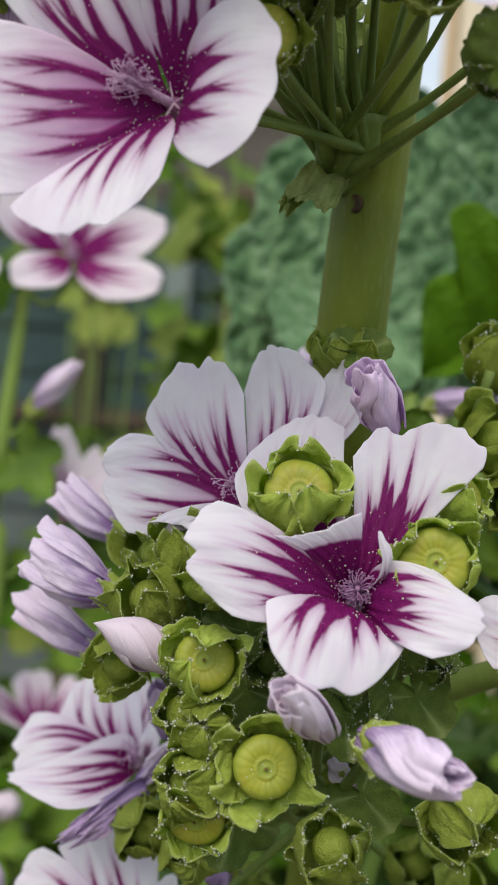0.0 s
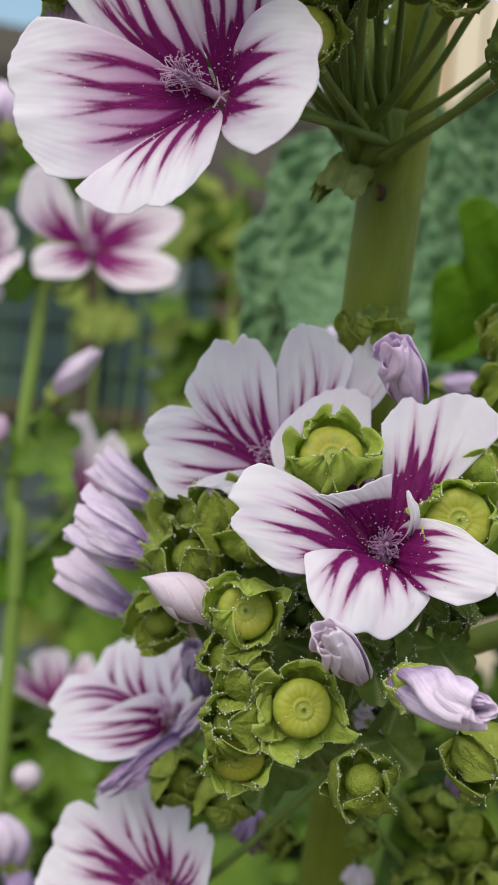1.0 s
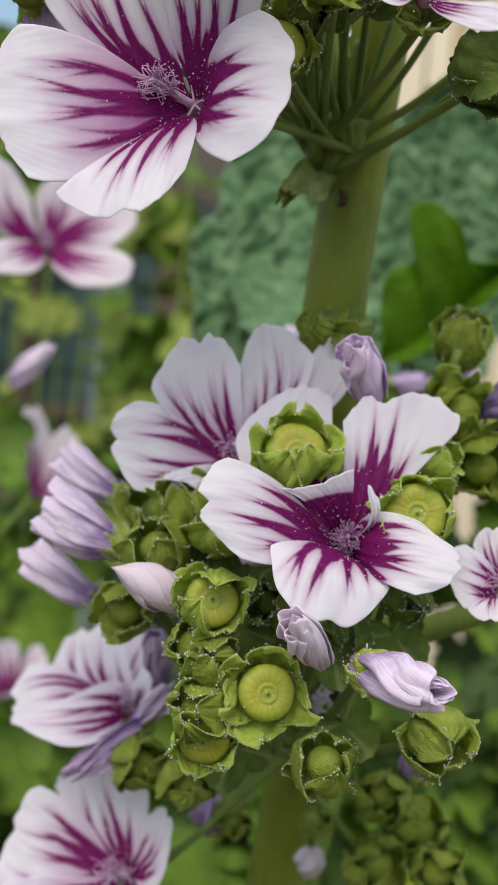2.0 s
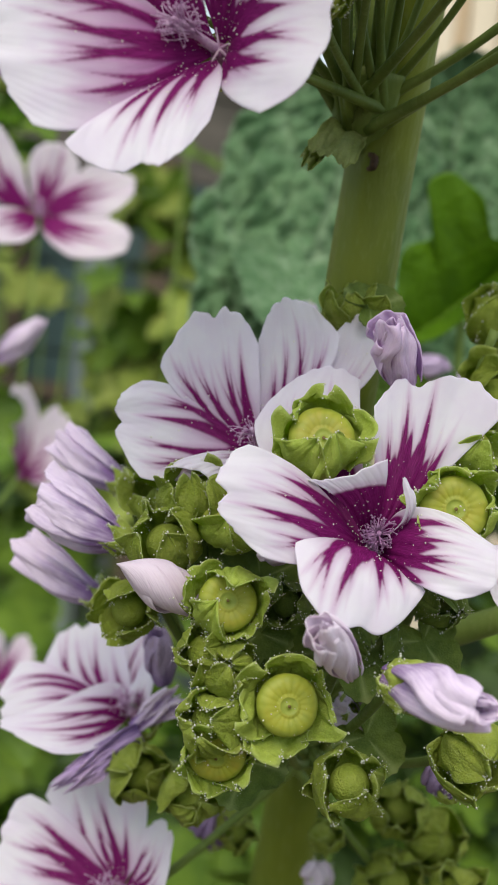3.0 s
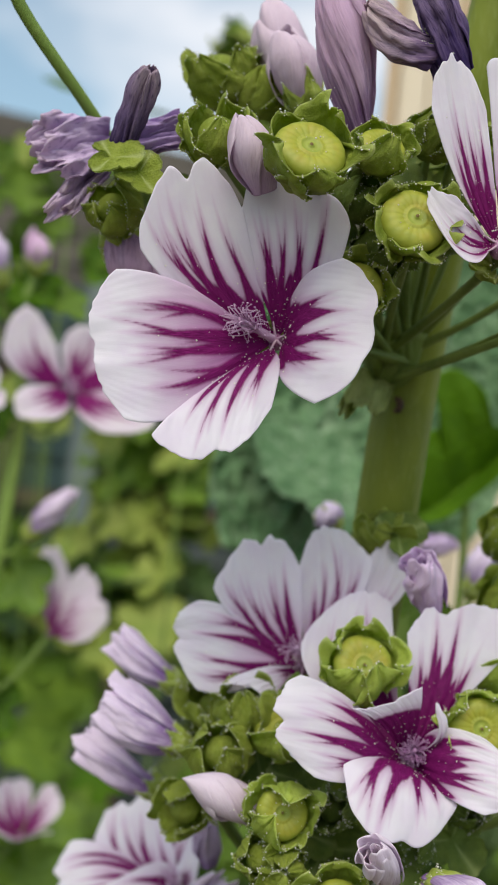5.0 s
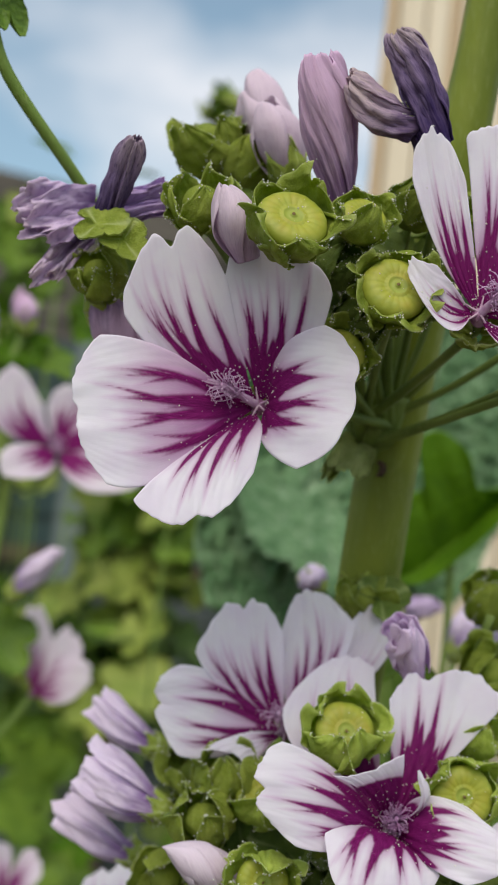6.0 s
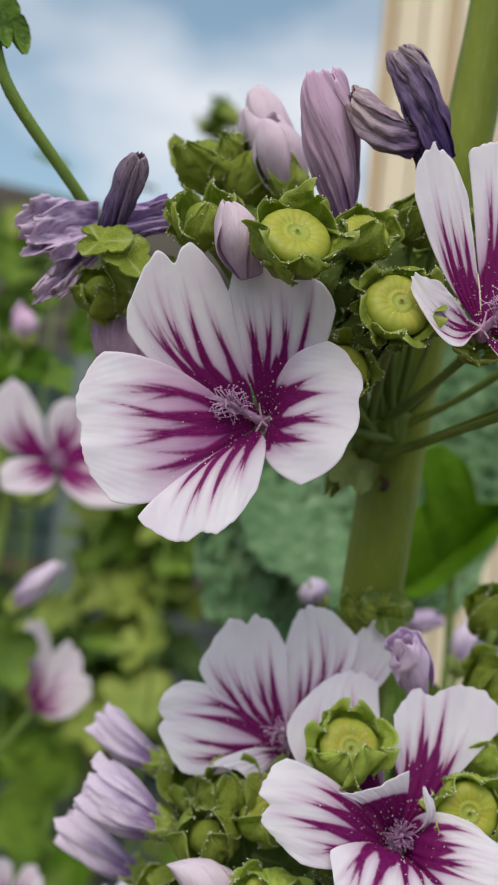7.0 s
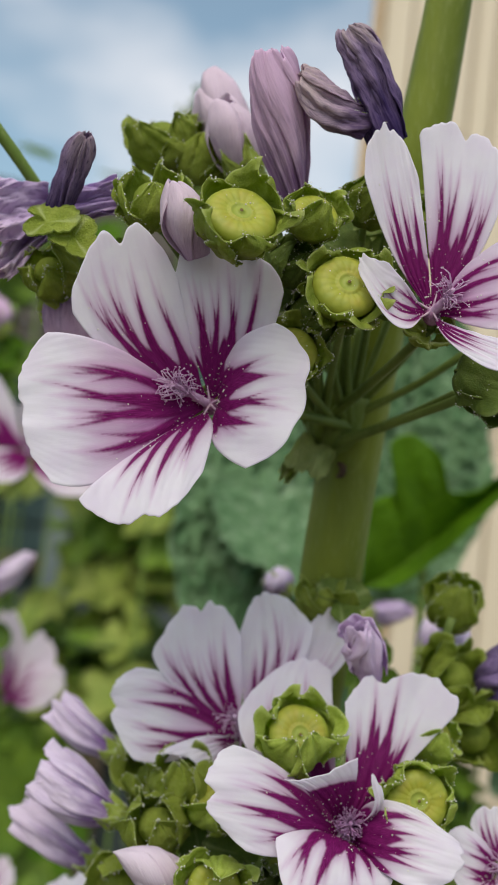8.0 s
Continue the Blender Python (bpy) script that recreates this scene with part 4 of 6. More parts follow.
# round pale leaves that stand out of the foliage
for i, (q, s) in enumerate((((-0.1225, 1.0000, 0.9865), 0.020), ((-0.1645, 1.0200, 1.0097), 0.014), ((-0.1699, 1.0500, 1.2330), 0.022), ((-0.1780, 1.1000, 1.2375), 0.022), ((-0.0517, 1.0000, 0.9512), 0.024), ((-0.0674, 0.9800, 0.9760), 0.024), ((-0.0896, 0.9500, 0.8786), 0.020), ((-0.1374, 1.0000, 0.9855), 0.022))):
    plant = thing("round_leaf", (q[0], q[1], 0.0), "round pale yellow-green leaf on a thin stalk", "plant", "round pale leaves")
    lobed_leaf(plant, q, (0.05 * (i % 3), -0.95, 0.25), (0.1, 0.0, 1.0), s * 1.15, LEAF_YELLOW, "", lobes=7, seed=600 + i, cupped=0.1)
    tube("stalk", [(q[0], q[1] + 0.03, 0.0), (q[0] + 0.01, q[1] + 0.02, q[2] * 0.6), (q[0], q[1] + 0.003, q[2])], [0.0016, 0.0012, 0.0009], STEM_FAR, plant, 10, 6)



# ---------------------------------------------------------------- the striped mallow in front
mallow = thing("mallow_plant", (0.0, 0.40, 0.0), "tall striped mallow with magenta-veined white flowers and green seed heads", "flowering plant")

tube("stem", [(0.0, 0.40, 0.0), (0.004, 0.385, 0.45), (0.0307, 0.3450, 0.7636), (0.0232, 0.3000, 0.8605), (0.0214, 0.2740, 0.9210), (0.0226, 0.2680, 0.9608), (0.0244, 0.2580, 0.9956), (0.0265, 0.2430, 1.0304), (0.0285, 0.2360, 1.0632), (0.0293, 0.2320, 1.0880)],
     [0.0125, 0.0115, 0.0090, 0.0084, 0.0081, 0.0080, 0.0072, 0.0066, 0.0058, 0.0054], STEM, mallow, 90, 40, "thick ridged olive-green main stem", 11, 0.012)

# main flower, low on the stalk
flower(mallow, (0.0233, 0.2325, 0.8699), (0.05, -0.93, 0.36), [
    dict(left=(-0.0003, 0.2404, 0.8864), corner=(-0.0001, 0.2479, 0.8992), tip=(0.0104, 0.2504, 0.9063), far=(0.0209, 0.2515, 0.9075), right=(0.0200, 0.2455, 0.8986), cup=0.1, round_=0.2, reach=0.8, core=0.2, notch=0.02),
    dict(left=(0.0145, 0.2230, 0.8792), corner=(0.0059, 0.2176, 0.8833), tip=(0.0133, 0.2204, 0.8844), far=(0.0222, 0.2226, 0.8893), right=(0.0232, 0.2253, 0.8811), notch=0.0, round_=0.02, reach=0.8, core=0.94, vw=0.05, wash=1.0, tipcurl=0.10, ruffle=0.0004),
    dict(left=(0.0218, 0.2340, 0.8896), corner=(0.0202, 0.2372, 0.9040), tip=(0.0321, 0.2376, 0.9070), far=(0.0537, 0.2353, 0.9065), right=(0.0370, 0.2331, 0.8873), curl=(0.16, 0.0), round_=0.18, notch=0.05, reach=0.97, vw=0.20, core=0.64),
    dict(left=(0.0303, 0.2247, 0.8799), corner=(0.0437, 0.2199, 0.8758), tip=(0.0460, 0.2167, 0.8702), far=(0.0410, 0.2141, 0.8630), right=(0.0319, 0.2176, 0.8648), curl=(0.06, 0.0), round_=0.18, notch=0.0, reach=0.93, core=0.58, vw=0.16),
    dict(left=(0.0271, 0.2231, 0.8780), corner=(0.0256, 0.2226, 0.8837), tip=(0.0261, 0.2227, 0.8854), far=(0.0272, 0.2226, 0.8843), right=(0.0288, 0.2229, 0.8789), notch=0.0, cup=-0.3, reach=0.7, core=0.5, round_=0.1, ruffle=0.0004),
    dict(left=(0.0099, 0.2220, 0.8720), corner=(0.0002, 0.2154, 0.8674), tip=(0.0173, 0.2133, 0.8557), far=(0.0337, 0.2180, 0.8611), right=(0.0306, 0.2220, 0.8657), cup=-0.1, round_=0.27, notch=0.03, reach=1.0, core=0.50, vw=0.17),
    dict(left=(0.0042, 0.2257, 0.8856), corner=(-0.0099, 0.2232, 0.8891), tip=(-0.0103, 0.2199, 0.8783), far=(-0.0047, 0.2187, 0.8691), right=(0.0068, 0.2202, 0.8667), cup=-0.05, round_=0.18, notch=0.05, reach=0.92, core=0.44, vw=0.15),
], "open white mallow flower with dark magenta veins", seed=3, wash=0.95, core=0.32, vw=0.14, reach=0.95, stamen=0.0088, stamen_mat=STAMEN_MAIN, tilt=(-0.05, 0, 0.30), spread=0.0035, count=120)

# flower just behind it
flower(mallow, (0.0011, 0.2585, 0.8864), (-0.25, -0.94, 0.2), [
    dict(left=(-0.0195, 0.2605, 0.8992), corner=(-0.0327, 0.2618, 0.8981), tip=(-0.0319, 0.2605, 0.8901), far=(-0.0290, 0.2581, 0.8794), right=(-0.0178, 0.2565, 0.8782), round_=0.2, notch=0.03, reach=0.86, core=0.22, vw=0.10),
    dict(left=(-0.0191, 0.2603, 0.8977), corner=(-0.0244, 0.2613, 0.9076), tip=(-0.0138, 0.2602, 0.9172), far=(-0.0030, 0.2582, 0.9172), right=(-0.0009, 0.2583, 0.9023), round_=0.2, notch=0.05, reach=0.88, core=0.22, vw=0.10),
    dict(left=(-0.0008, 0.2612, 0.9041), corner=(-0.0030, 0.2622, 0.9161), tip=(0.0041, 0.2602, 0.9214), far=(0.0147, 0.2568, 0.9179), right=(0.0144, 0.2561, 0.9072), round_=0.2, notch=0.0, reach=0.84, core=0.16, vw=0.095),
    dict(left=(0.0115, 0.2593, 0.9056), corner=(0.0133, 0.2595, 0.9166), tip=(0.0204, 0.2567, 0.9196), far=(0.0260, 0.2543, 0.9177), right=(0.0223, 0.2546, 0.9046), round_=0.2, notch=0.0, reach=0.6, vw=0.08),
    dict(left=(-0.0125, 0.2513, 0.8850), corner=(-0.0223, 0.2480, 0.8800), tip=(-0.0129, 0.2482, 0.8815), far=(-0.0089, 0.2455, 0.8758), right=(-0.0071, 0.2491, 0.8796), round_=0.1, notch=0.0, cup=-0.2, reach=0.3, wash=0.2),
], "open pale lilac mallow flower with magenta stripes", seed=5, wash=0.7, vw=0.095, core=0.18, reach=0.9, stamen=0.0125, tilt=(-0.15, 0, 0.45), calyx=False)

# upper flower
flower(mallow, (-0.0191, 0.2175, 0.9608), (-0.12, -0.97, 0.1), [
    dict(left=(-0.0456, 0.2087, 0.9702), corner=(-0.0602, 0.2043, 0.9679), tip=(-0.0579, 0.2031, 0.9528), far=(-0.0547, 0.2007, 0.9411), right=(-0.0408, 0.2034, 0.9399), round_=0.18, notch=0.04, reach=0.80, wash=1.35, wash_len=1.3, core=0.18, vw=0.085),
    dict(left=(-0.0396, 0.2035, 0.9420), corner=(-0.0450, 0.1985, 0.9330), tip=(-0.0314, 0.1996, 0.9325), far=(-0.0210, 0.2033, 0.9397), right=(-0.0185, 0.2101, 0.9520), round_=0.2, notch=0.03, reach=0.86, core=0.30, vw=0.115),
    dict(left=(-0.0456, 0.2096, 0.9702), corner=(-0.0547, 0.2061, 0.9835), tip=(-0.0445, 0.2062, 0.9934), far=(-0.0334, 0.2061, 0.9973), right=(-0.0268, 0.2121, 0.9780), round_=0.24, notch=0.05, reach=0.88, core=0.42, vw=0.125),
    dict(left=(-0.0278, 0.2117, 0.9790), corner=(-0.0333, 0.2069, 0.9944), tip=(-0.0209, 0.2067, 0.9937), far=(-0.0073, 0.2036, 0.9945), right=(-0.0085, 0.2093, 0.9762), round_=0.2, notch=0.06, reach=0.90, core=0.46, vw=0.125),
    dict(left=(-0.0140, 0.2094, 0.9756), corner=(-0.0022, 0.2018, 0.9787), tip=(-0.0004, 0.2021, 0.9643), far=(-0.0054, 0.1995, 0.9452), right=(-0.0162, 0.2082, 0.9496), round_=0.2, notch=0.0, reach=0.86, core=0.46, vw=0.15),
], "large open white mallow flower with fanned magenta veins", seed=8, wash=0.9, wash_len=1.05, core=0.20, vw=0.120, reach=0.90, stamen=0.0150, tilt=(-1.1, 0, 0.25), count=64, spread=0.0045)

# flower high on the other side of the stem
flower(mallow, (0.0243, 0.2030, 0.9842), (-0.25, -0.9, 0.35), [
    dict(left=(0.0110, 0.2026, 1.0017), corner=(0.0037, 0.2022, 1.0195), tip=(0.0103, 0.2016, 1.0224), far=(0.0166, 0.2009, 1.0194), right=(0.0202, 0.2018, 1.0038), round_=0.2, notch=-0.02, reach=0.86, core=0.44, vw=0.12),
    dict(left=(0.0202, 0.2030, 1.0098), corner=(0.0167, 0.2029, 1.0273), tip=(0.0275, 0.2004, 1.0243), far=(0.0364, 0.1973, 1.0207), right=(0.0346, 0.1984, 1.0037), round_=0.12, notch=0.06, reach=0.88, core=0.44, vw=0.12),
    dict(left=(0.0320, 0.1980, 0.9971), corner=(0.0424, 0.1910, 1.0027), tip=(0.0451, 0.1857, 0.9898), far=(0.0401, 0.1836, 0.9783), right=(0.0330, 0.1914, 0.9798), round_=0.2, wash=1.1, wash_len=1.4),
    dict(left=(0.0295, 0.1883, 0.9780), corner=(0.0366, 0.1763, 0.9747), tip=(0.0352, 0.1728, 0.9701), far=(0.0322, 0.1710, 0.9664), right=(0.0262, 0.1851, 0.9731), round_=0.2, notch=0.0),
    dict(left=(0.0162, 0.1998, 0.9901), corner=(0.0109, 0.1987, 0.9946), tip=(0.0066, 0.1976, 0.9918), far=(0.0073, 0.1965, 0.9875), right=(0.0147, 0.1938, 0.9786), round_=0.2, notch=0.0, cup=0.3, reach=0.75, wash=0.3, core=0.08, vw=0.08),
], "half-open white mallow flower with magenta stripes", seed=11, wash=1.0, core=0.24, reach=0.9, stamen=0.011, tilt=(0.5, 0, 0.1))

# flower at the side, mostly hidden by the leaves
flower(mallow, (0.0629, 0.2380, 0.8642), (-0.35, -0.85, 0.35), [
    dict(left=(0.0549, 0.2330, 0.8597), corner=(0.0496, 0.2327, 0.8605), tip=(0.0482, 0.2362, 0.8681), far=(0.0488, 0.2378, 0.8753), right=(0.0564, 0.2376, 0.8716), round_=0.2, notch=0.0, reach=0.9, core=0.3),
    dict(left=(0.0569, 0.2412, 0.8706), corner=(0.0543, 0.2428, 0.8752), tip=(0.0595, 0.2419, 0.8782), far=(0.0652, 0.2398, 0.8783), right=(0.0639, 0.2395, 0.8714), round_=0.2, reach=0.95, core=0.4),
    dict(left=(0.0537, 0.2318, 0.8610), corner=(0.0521, 0.2286, 0.8582), tip=(0.0574, 0.2270, 0.8578), far=(0.0633, 0.2257, 0.8597), right=(0.0626, 0.2310, 0.8628), round_=0.2, reach=0.9),
    dict(left=(0.0646, 0.2370, 0.8700), corner=(0.0700, 0.2336, 0.8745), tip=(0.0723, 0.2304, 0.8685), far=(0.0699, 0.2289, 0.8614), right=(0.0646, 0.2343, 0.8619), round_=0.2, reach=0.95),
], "side-facing white mallow flower with magenta throat", seed=13, wash=1.0, core=0.4, reach=0.95, res=(76, 61))

# low flower seen from the side
flower(mallow, (-0.0196, 0.3040, 0.8146), (-0.5, -0.55, 0.67), [
    dict(left=(-0.0451, 0.3177, 0.8225), corner=(-0.0556, 0.3210, 0.8189), tip=(-0.0554, 0.3130, 0.8112), far=(-0.0540, 0.3072, 0.8068), right=(-0.0374, 0.3028, 0.8109), round_=0.18, reach=1.0, vw=0.10),
    dict(left=(-0.0403, 0.3177, 0.8170), corner=(-0.0477, 0.3307, 0.8259), tip=(-0.0354, 0.3310, 0.8337), far=(-0.0246, 0.3243, 0.8322), right=(-0.0217, 0.3136, 0.8220), round_=0.2, reach=0.95, vw=0.11),
    dict(left=(-0.0261, 0.3185, 0.8221), corner=(-0.0271, 0.3264, 0.8295), tip=(-0.0183, 0.3241, 0.8342), far=(-0.0121, 0.3208, 0.8363), right=(-0.0171, 0.3135, 0.8224), round_=0.18, reach=0.9, vw=0.11),
    dict(left=(-0.0280, 0.3052, 0.8216), corner=(-0.0442, 0.2964, 0.8128), tip=(-0.0536, 0.2976, 0.8108), far=(-0.0448, 0.2886, 0.8080), right=(-0.0317, 0.2854, 0.8082), round_=0.2, notch=0.0, cup=0.1, reach=0.85, core=0.06, vw=0.09, wash=0.3),
    dict(left=(-0.0214, 0.3018, 0.8176), corner=(-0.0206, 0.3074, 0.8234), tip=(-0.0177, 0.3080, 0.8282), far=(-0.0148, 0.3068, 0.8303), right=(-0.0164, 0.2962, 0.8201), round_=0.2, notch=0.0, reach=0.5),
], "cup-shaped lilac-white mallow flower with stripes", seed=17, wash=0.85, vw=0.10, reach=1.0, stamen=0.008, res=(76, 61))

# lowest flower
flower(mallow, (-0.0176, 0.2960, 0.7707), (-0.3, -0.9, 0.3), [
    dict(left=(-0.0364, 0.3036, 0.7876), corner=(-0.0509, 0.3073, 0.7912), tip=(-0.0509, 0.3041, 0.7791), far=(-0.0586, 0.3018, 0.7675), right=(-0.0419, 0.2970, 0.7621), round_=0.2, notch=0.05, reach=0.88, core=0.25, vw=0.10),
    dict(left=(-0.0344, 0.3034, 0.7839), corner=(-0.0433, 0.3076, 0.7949), tip=(-0.0295, 0.3050, 0.7978), far=(-0.0146, 0.3010, 0.8004), right=(-0.0134, 0.2980, 0.7850), round_=0.18, notch=0.03, reach=0.86, core=0.22, vw=0.10),
    dict(left=(-0.0142, 0.2968, 0.7830), corner=(-0.0142, 0.2967, 0.7885), tip=(-0.0076, 0.2943, 0.7893), far=(-0.0059, 0.2909, 0.7773), right=(-0.0107, 0.2915, 0.7683), round_=0.18, reach=0.75, core=0.2, vw=0.10),
    dict(left=(-0.0341, 0.2971, 0.7688), corner=(-0.0490, 0.2983, 0.7681), tip=(-0.0552, 0.2963, 0.7597), far=(-0.0496, 0.2925, 0.7527), right=(-0.0310, 0.2917, 0.7571), round_=0.2, wash=0.9, wash_len=1.4),
    dict(left=(-0.0196, 0.2902, 0.7603), corner=(-0.0213, 0.2847, 0.7509), tip=(-0.0112, 0.2807, 0.7505), far=(-0.0033, 0.2804, 0.7570), right=(-0.0069, 0.2872, 0.7655), round_=0.2),
], "open white mallow flower with radiating magenta veins", seed=19, wash=0.8, vw=0.09, reach=0.9, stamen=0.013, count=60, tilt=(-0.3, 0, 0.1), res=(76, 61))

# seed heads of the lower whorl
capsule(mallow, (0.0107, 0.2315, 0.8911), (-0.03, -0.96, 0.28), 0.0086, 1.25, 0.75, 0.3, 21, fold=(3, 4), label="plump yellow-green seed capsule in a ragged cup of sepals")
capsule(mallow, (0.0377, 0.2260, 0.8802), (0.0, -0.99, 0.12), 0.0086, 1.28, 0.65, 0.0, 22, "plump yellow-green seed capsule in a ragged cup of sepals")
capsule(mallow, (0.0433, 0.2400, 0.8928), (0.1, -0.85, 0.5), 0.0066, 1.2, 0.4, 0.5, 23, fold=(3,), label="yellow-green seed capsule in its sepals")
capsule(mallow, (-0.0050, 0.2285, 0.8571), (-0.05, -0.96, 0.28), 0.0072, 1.45, 0.6, 0.2, 24, fold=(1, 3), label="star-shaped green calyx round a flat seed capsule")
capsule(mallow, (0.0085, 0.2225, 0.8389), (0.08, -0.98, 0.12), 0.0076, 1.55, 0.4, 0.95, 25, "star-shaped green calyx round a flat yellow seed capsule")
capsule(mallow, (-0.0131, 0.2520, 0.8756), (-0.3, -0.7, 0.65), 0.0076, 0.5, 0.8, 0.1, 26, "green seed capsule in folded sepals")
capsule(mallow, (-0.0046, 0.2460, 0.8726), (-0.1, -0.9, 0.3), 0.0078, 1.2, 0.6, 0.4, 27, fold=(3, 4), label="green seed capsule in folded sepals")
capsule(mallow, (-0.0179, 0.2470, 0.8654), (-0.4, -0.6, 0.6), 0.0076, 0.45, 0.95, 0.6, 28, "closed green calyx with folded sepals")
capsule(mallow, (-0.0190, 0.2680, 0.8722), (-0.5, -0.5, 0.6), 0.0076, 0.5, 0.95, 0.9, 29, "closed green calyx with folded sepals")
capsule(mallow, (-0.0242, 0.2620, 0.8481), (-0.4, -0.75, -0.25), 0.0068, 0.5, 0.9, 0.3, 41, "dark green calyx under the spent flowers", SEPAL_LEAF, shut=(0.62, 0.9))
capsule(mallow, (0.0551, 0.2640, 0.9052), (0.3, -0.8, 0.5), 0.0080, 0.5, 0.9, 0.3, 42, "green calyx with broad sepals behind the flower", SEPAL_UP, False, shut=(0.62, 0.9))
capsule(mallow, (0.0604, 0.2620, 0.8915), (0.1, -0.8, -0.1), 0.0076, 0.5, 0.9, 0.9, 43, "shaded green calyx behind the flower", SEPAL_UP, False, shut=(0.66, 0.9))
capsule(mallow, (-0.0084, 0.2310, 0.8461), (-0.3, -0.8, 0.2), 0.0058, 0.4, 0.95, 0.2, 30, "closed green calyx with folded sepals")
capsule(mallow, (-0.0030, 0.2280, 0.8434), (-0.1, -0.8, 0.4), 0.0056, 0.4, 0.95, 0.4, 31, "closed green calyx with folded sepals")
capsule(mallow, (-0.0055, 0.2270, 0.8334), (-0.3, -0.9, 0.1), 0.0070, 0.5, 0.9, 0.1, 32, "green calyx with ragged pale rims")
capsule(mallow, (-0.0040, 0.2260, 0.8269), (-0.1, -0.9, -0.3), 0.0072, 0.75, 0.85, 0.6, 33, "green calyx with ragged pale rims")
capsule(mallow, (0.0227, 0.2250, 0.8241), (0.15, -0.70, 0.6), 0.0070, 0.6, 1.1, 1.0, 34, "drooping green calyx with veined sepals", shut=(0.72, 0.98))
capsule(mallow, (0.0475, 0.2280, 0.8300), (0.2, -0.8, -0.2), 0.0076, 0.6, 1.0, 0.3, 35, "drooping green calyx with veined sepals", shut=(0.72, 0.98))
# The flower's shade on these calyxes is put into their darker green.
capsule(mallow, (0.0268, 0.2400, 0.8501), (0.1, -0.8, -0.4), 0.0056, 0.5, 1.0, 0.7, 36, "green calyx under the flower, shade put into its colour", SEPAL_DARK_SHADE)
capsule(mallow, (0.0080, 0.2380, 0.8565), (0.0, -0.9, 0.0), 0.0050, 0.5, 0.9, 0.2, 37, "green calyx under the flower, shade put into its colour", SEPAL_DARK_SHADE)
capsule(mallow, (0.0407, 0.2400, 0.8604), (0.3, -0.8, -0.2), 0.0056, 0.5, 0.9, 0.5, 38, "green calyx under the flower, shade put into its colour", SEPAL_DARK_SHADE)
capsule(mallow, (0.0173, 0.2620, 0.9220), (-0.3, -0.4, 0.8), 0.0052, 0.5, 0.8, 0.5, 39, "small green calyx against the stem", dusty=False, shut=(0.6, 0.8))
capsule(mallow, (0.0241, 0.2620, 0.9232), (0.4, -0.3, 0.8), 0.0046, 0.5, 0.8, 0.1, 40, "small green calyx against the stem", dusty=False, shut=(0.6, 0.8))
for i, (q, rr) in enumerate((((0.0521, 0.3000, 0.7772), 0.0085), ((0.0643, 0.3050, 0.7868), 0.0085), ((0.0670, 0.2900, 0.7798), 0.0075), ((0.0519, 0.3000, 0.7969), 0.0075), ((-0.0044, 0.2720, 0.8042), 0.0070), ((-0.0170, 0.2850, 0.8046), 0.0072), ((0.0111, 0.3100, 0.7840), 0.0056), ((0.0338, 0.3000, 0.7875), 0.0045))):
    capsule(mallow, q, (0.25 * math.sin(i * 2.0), -0.85, 0.3), rr, 0.5, 0.9, i * 0.7, 50 + i, "soft green calyx deeper in the plant", SEPAL_LEAF, dusty=False)

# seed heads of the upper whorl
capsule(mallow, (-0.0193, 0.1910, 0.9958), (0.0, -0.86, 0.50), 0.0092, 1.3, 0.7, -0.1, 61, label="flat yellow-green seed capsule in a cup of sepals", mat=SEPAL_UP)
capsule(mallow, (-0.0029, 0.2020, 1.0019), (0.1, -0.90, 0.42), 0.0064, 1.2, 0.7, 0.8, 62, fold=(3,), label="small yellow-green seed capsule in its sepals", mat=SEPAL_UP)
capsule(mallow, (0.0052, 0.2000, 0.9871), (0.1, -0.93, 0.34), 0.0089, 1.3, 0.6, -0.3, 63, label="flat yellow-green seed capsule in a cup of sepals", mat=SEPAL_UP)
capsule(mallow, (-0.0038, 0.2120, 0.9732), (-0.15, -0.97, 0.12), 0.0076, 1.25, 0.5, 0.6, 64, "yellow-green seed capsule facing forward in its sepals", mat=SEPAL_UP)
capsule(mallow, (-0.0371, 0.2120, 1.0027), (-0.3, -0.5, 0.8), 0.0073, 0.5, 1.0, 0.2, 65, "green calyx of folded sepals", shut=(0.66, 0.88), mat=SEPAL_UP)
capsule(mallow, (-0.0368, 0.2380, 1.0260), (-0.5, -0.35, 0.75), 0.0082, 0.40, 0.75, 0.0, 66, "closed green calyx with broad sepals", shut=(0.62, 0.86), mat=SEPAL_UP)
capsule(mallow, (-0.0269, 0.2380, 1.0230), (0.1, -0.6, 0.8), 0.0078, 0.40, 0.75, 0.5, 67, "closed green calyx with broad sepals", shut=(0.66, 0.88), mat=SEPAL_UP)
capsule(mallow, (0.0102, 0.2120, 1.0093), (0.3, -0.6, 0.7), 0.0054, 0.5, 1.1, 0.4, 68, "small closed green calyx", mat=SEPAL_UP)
capsule(mallow, (0.0016, 0.2150, 0.9831), (0.3, -0.8, 0.3), 0.0059, 0.5, 0.9, 0.7, 69, "dark green calyx in the whorl's middle", SEPAL_DARK_SHADE)
capsule(mallow, (-0.0050, 0.2120, 0.9929), (0.2, -0.8, 0.5), 0.0059, 0.5, 0.9, 0.9, 70, "dark green calyx in the whorl's middle", SEPAL_DARK_SHADE)
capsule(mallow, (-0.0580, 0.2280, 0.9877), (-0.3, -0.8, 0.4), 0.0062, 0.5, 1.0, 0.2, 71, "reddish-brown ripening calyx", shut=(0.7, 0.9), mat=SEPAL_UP)
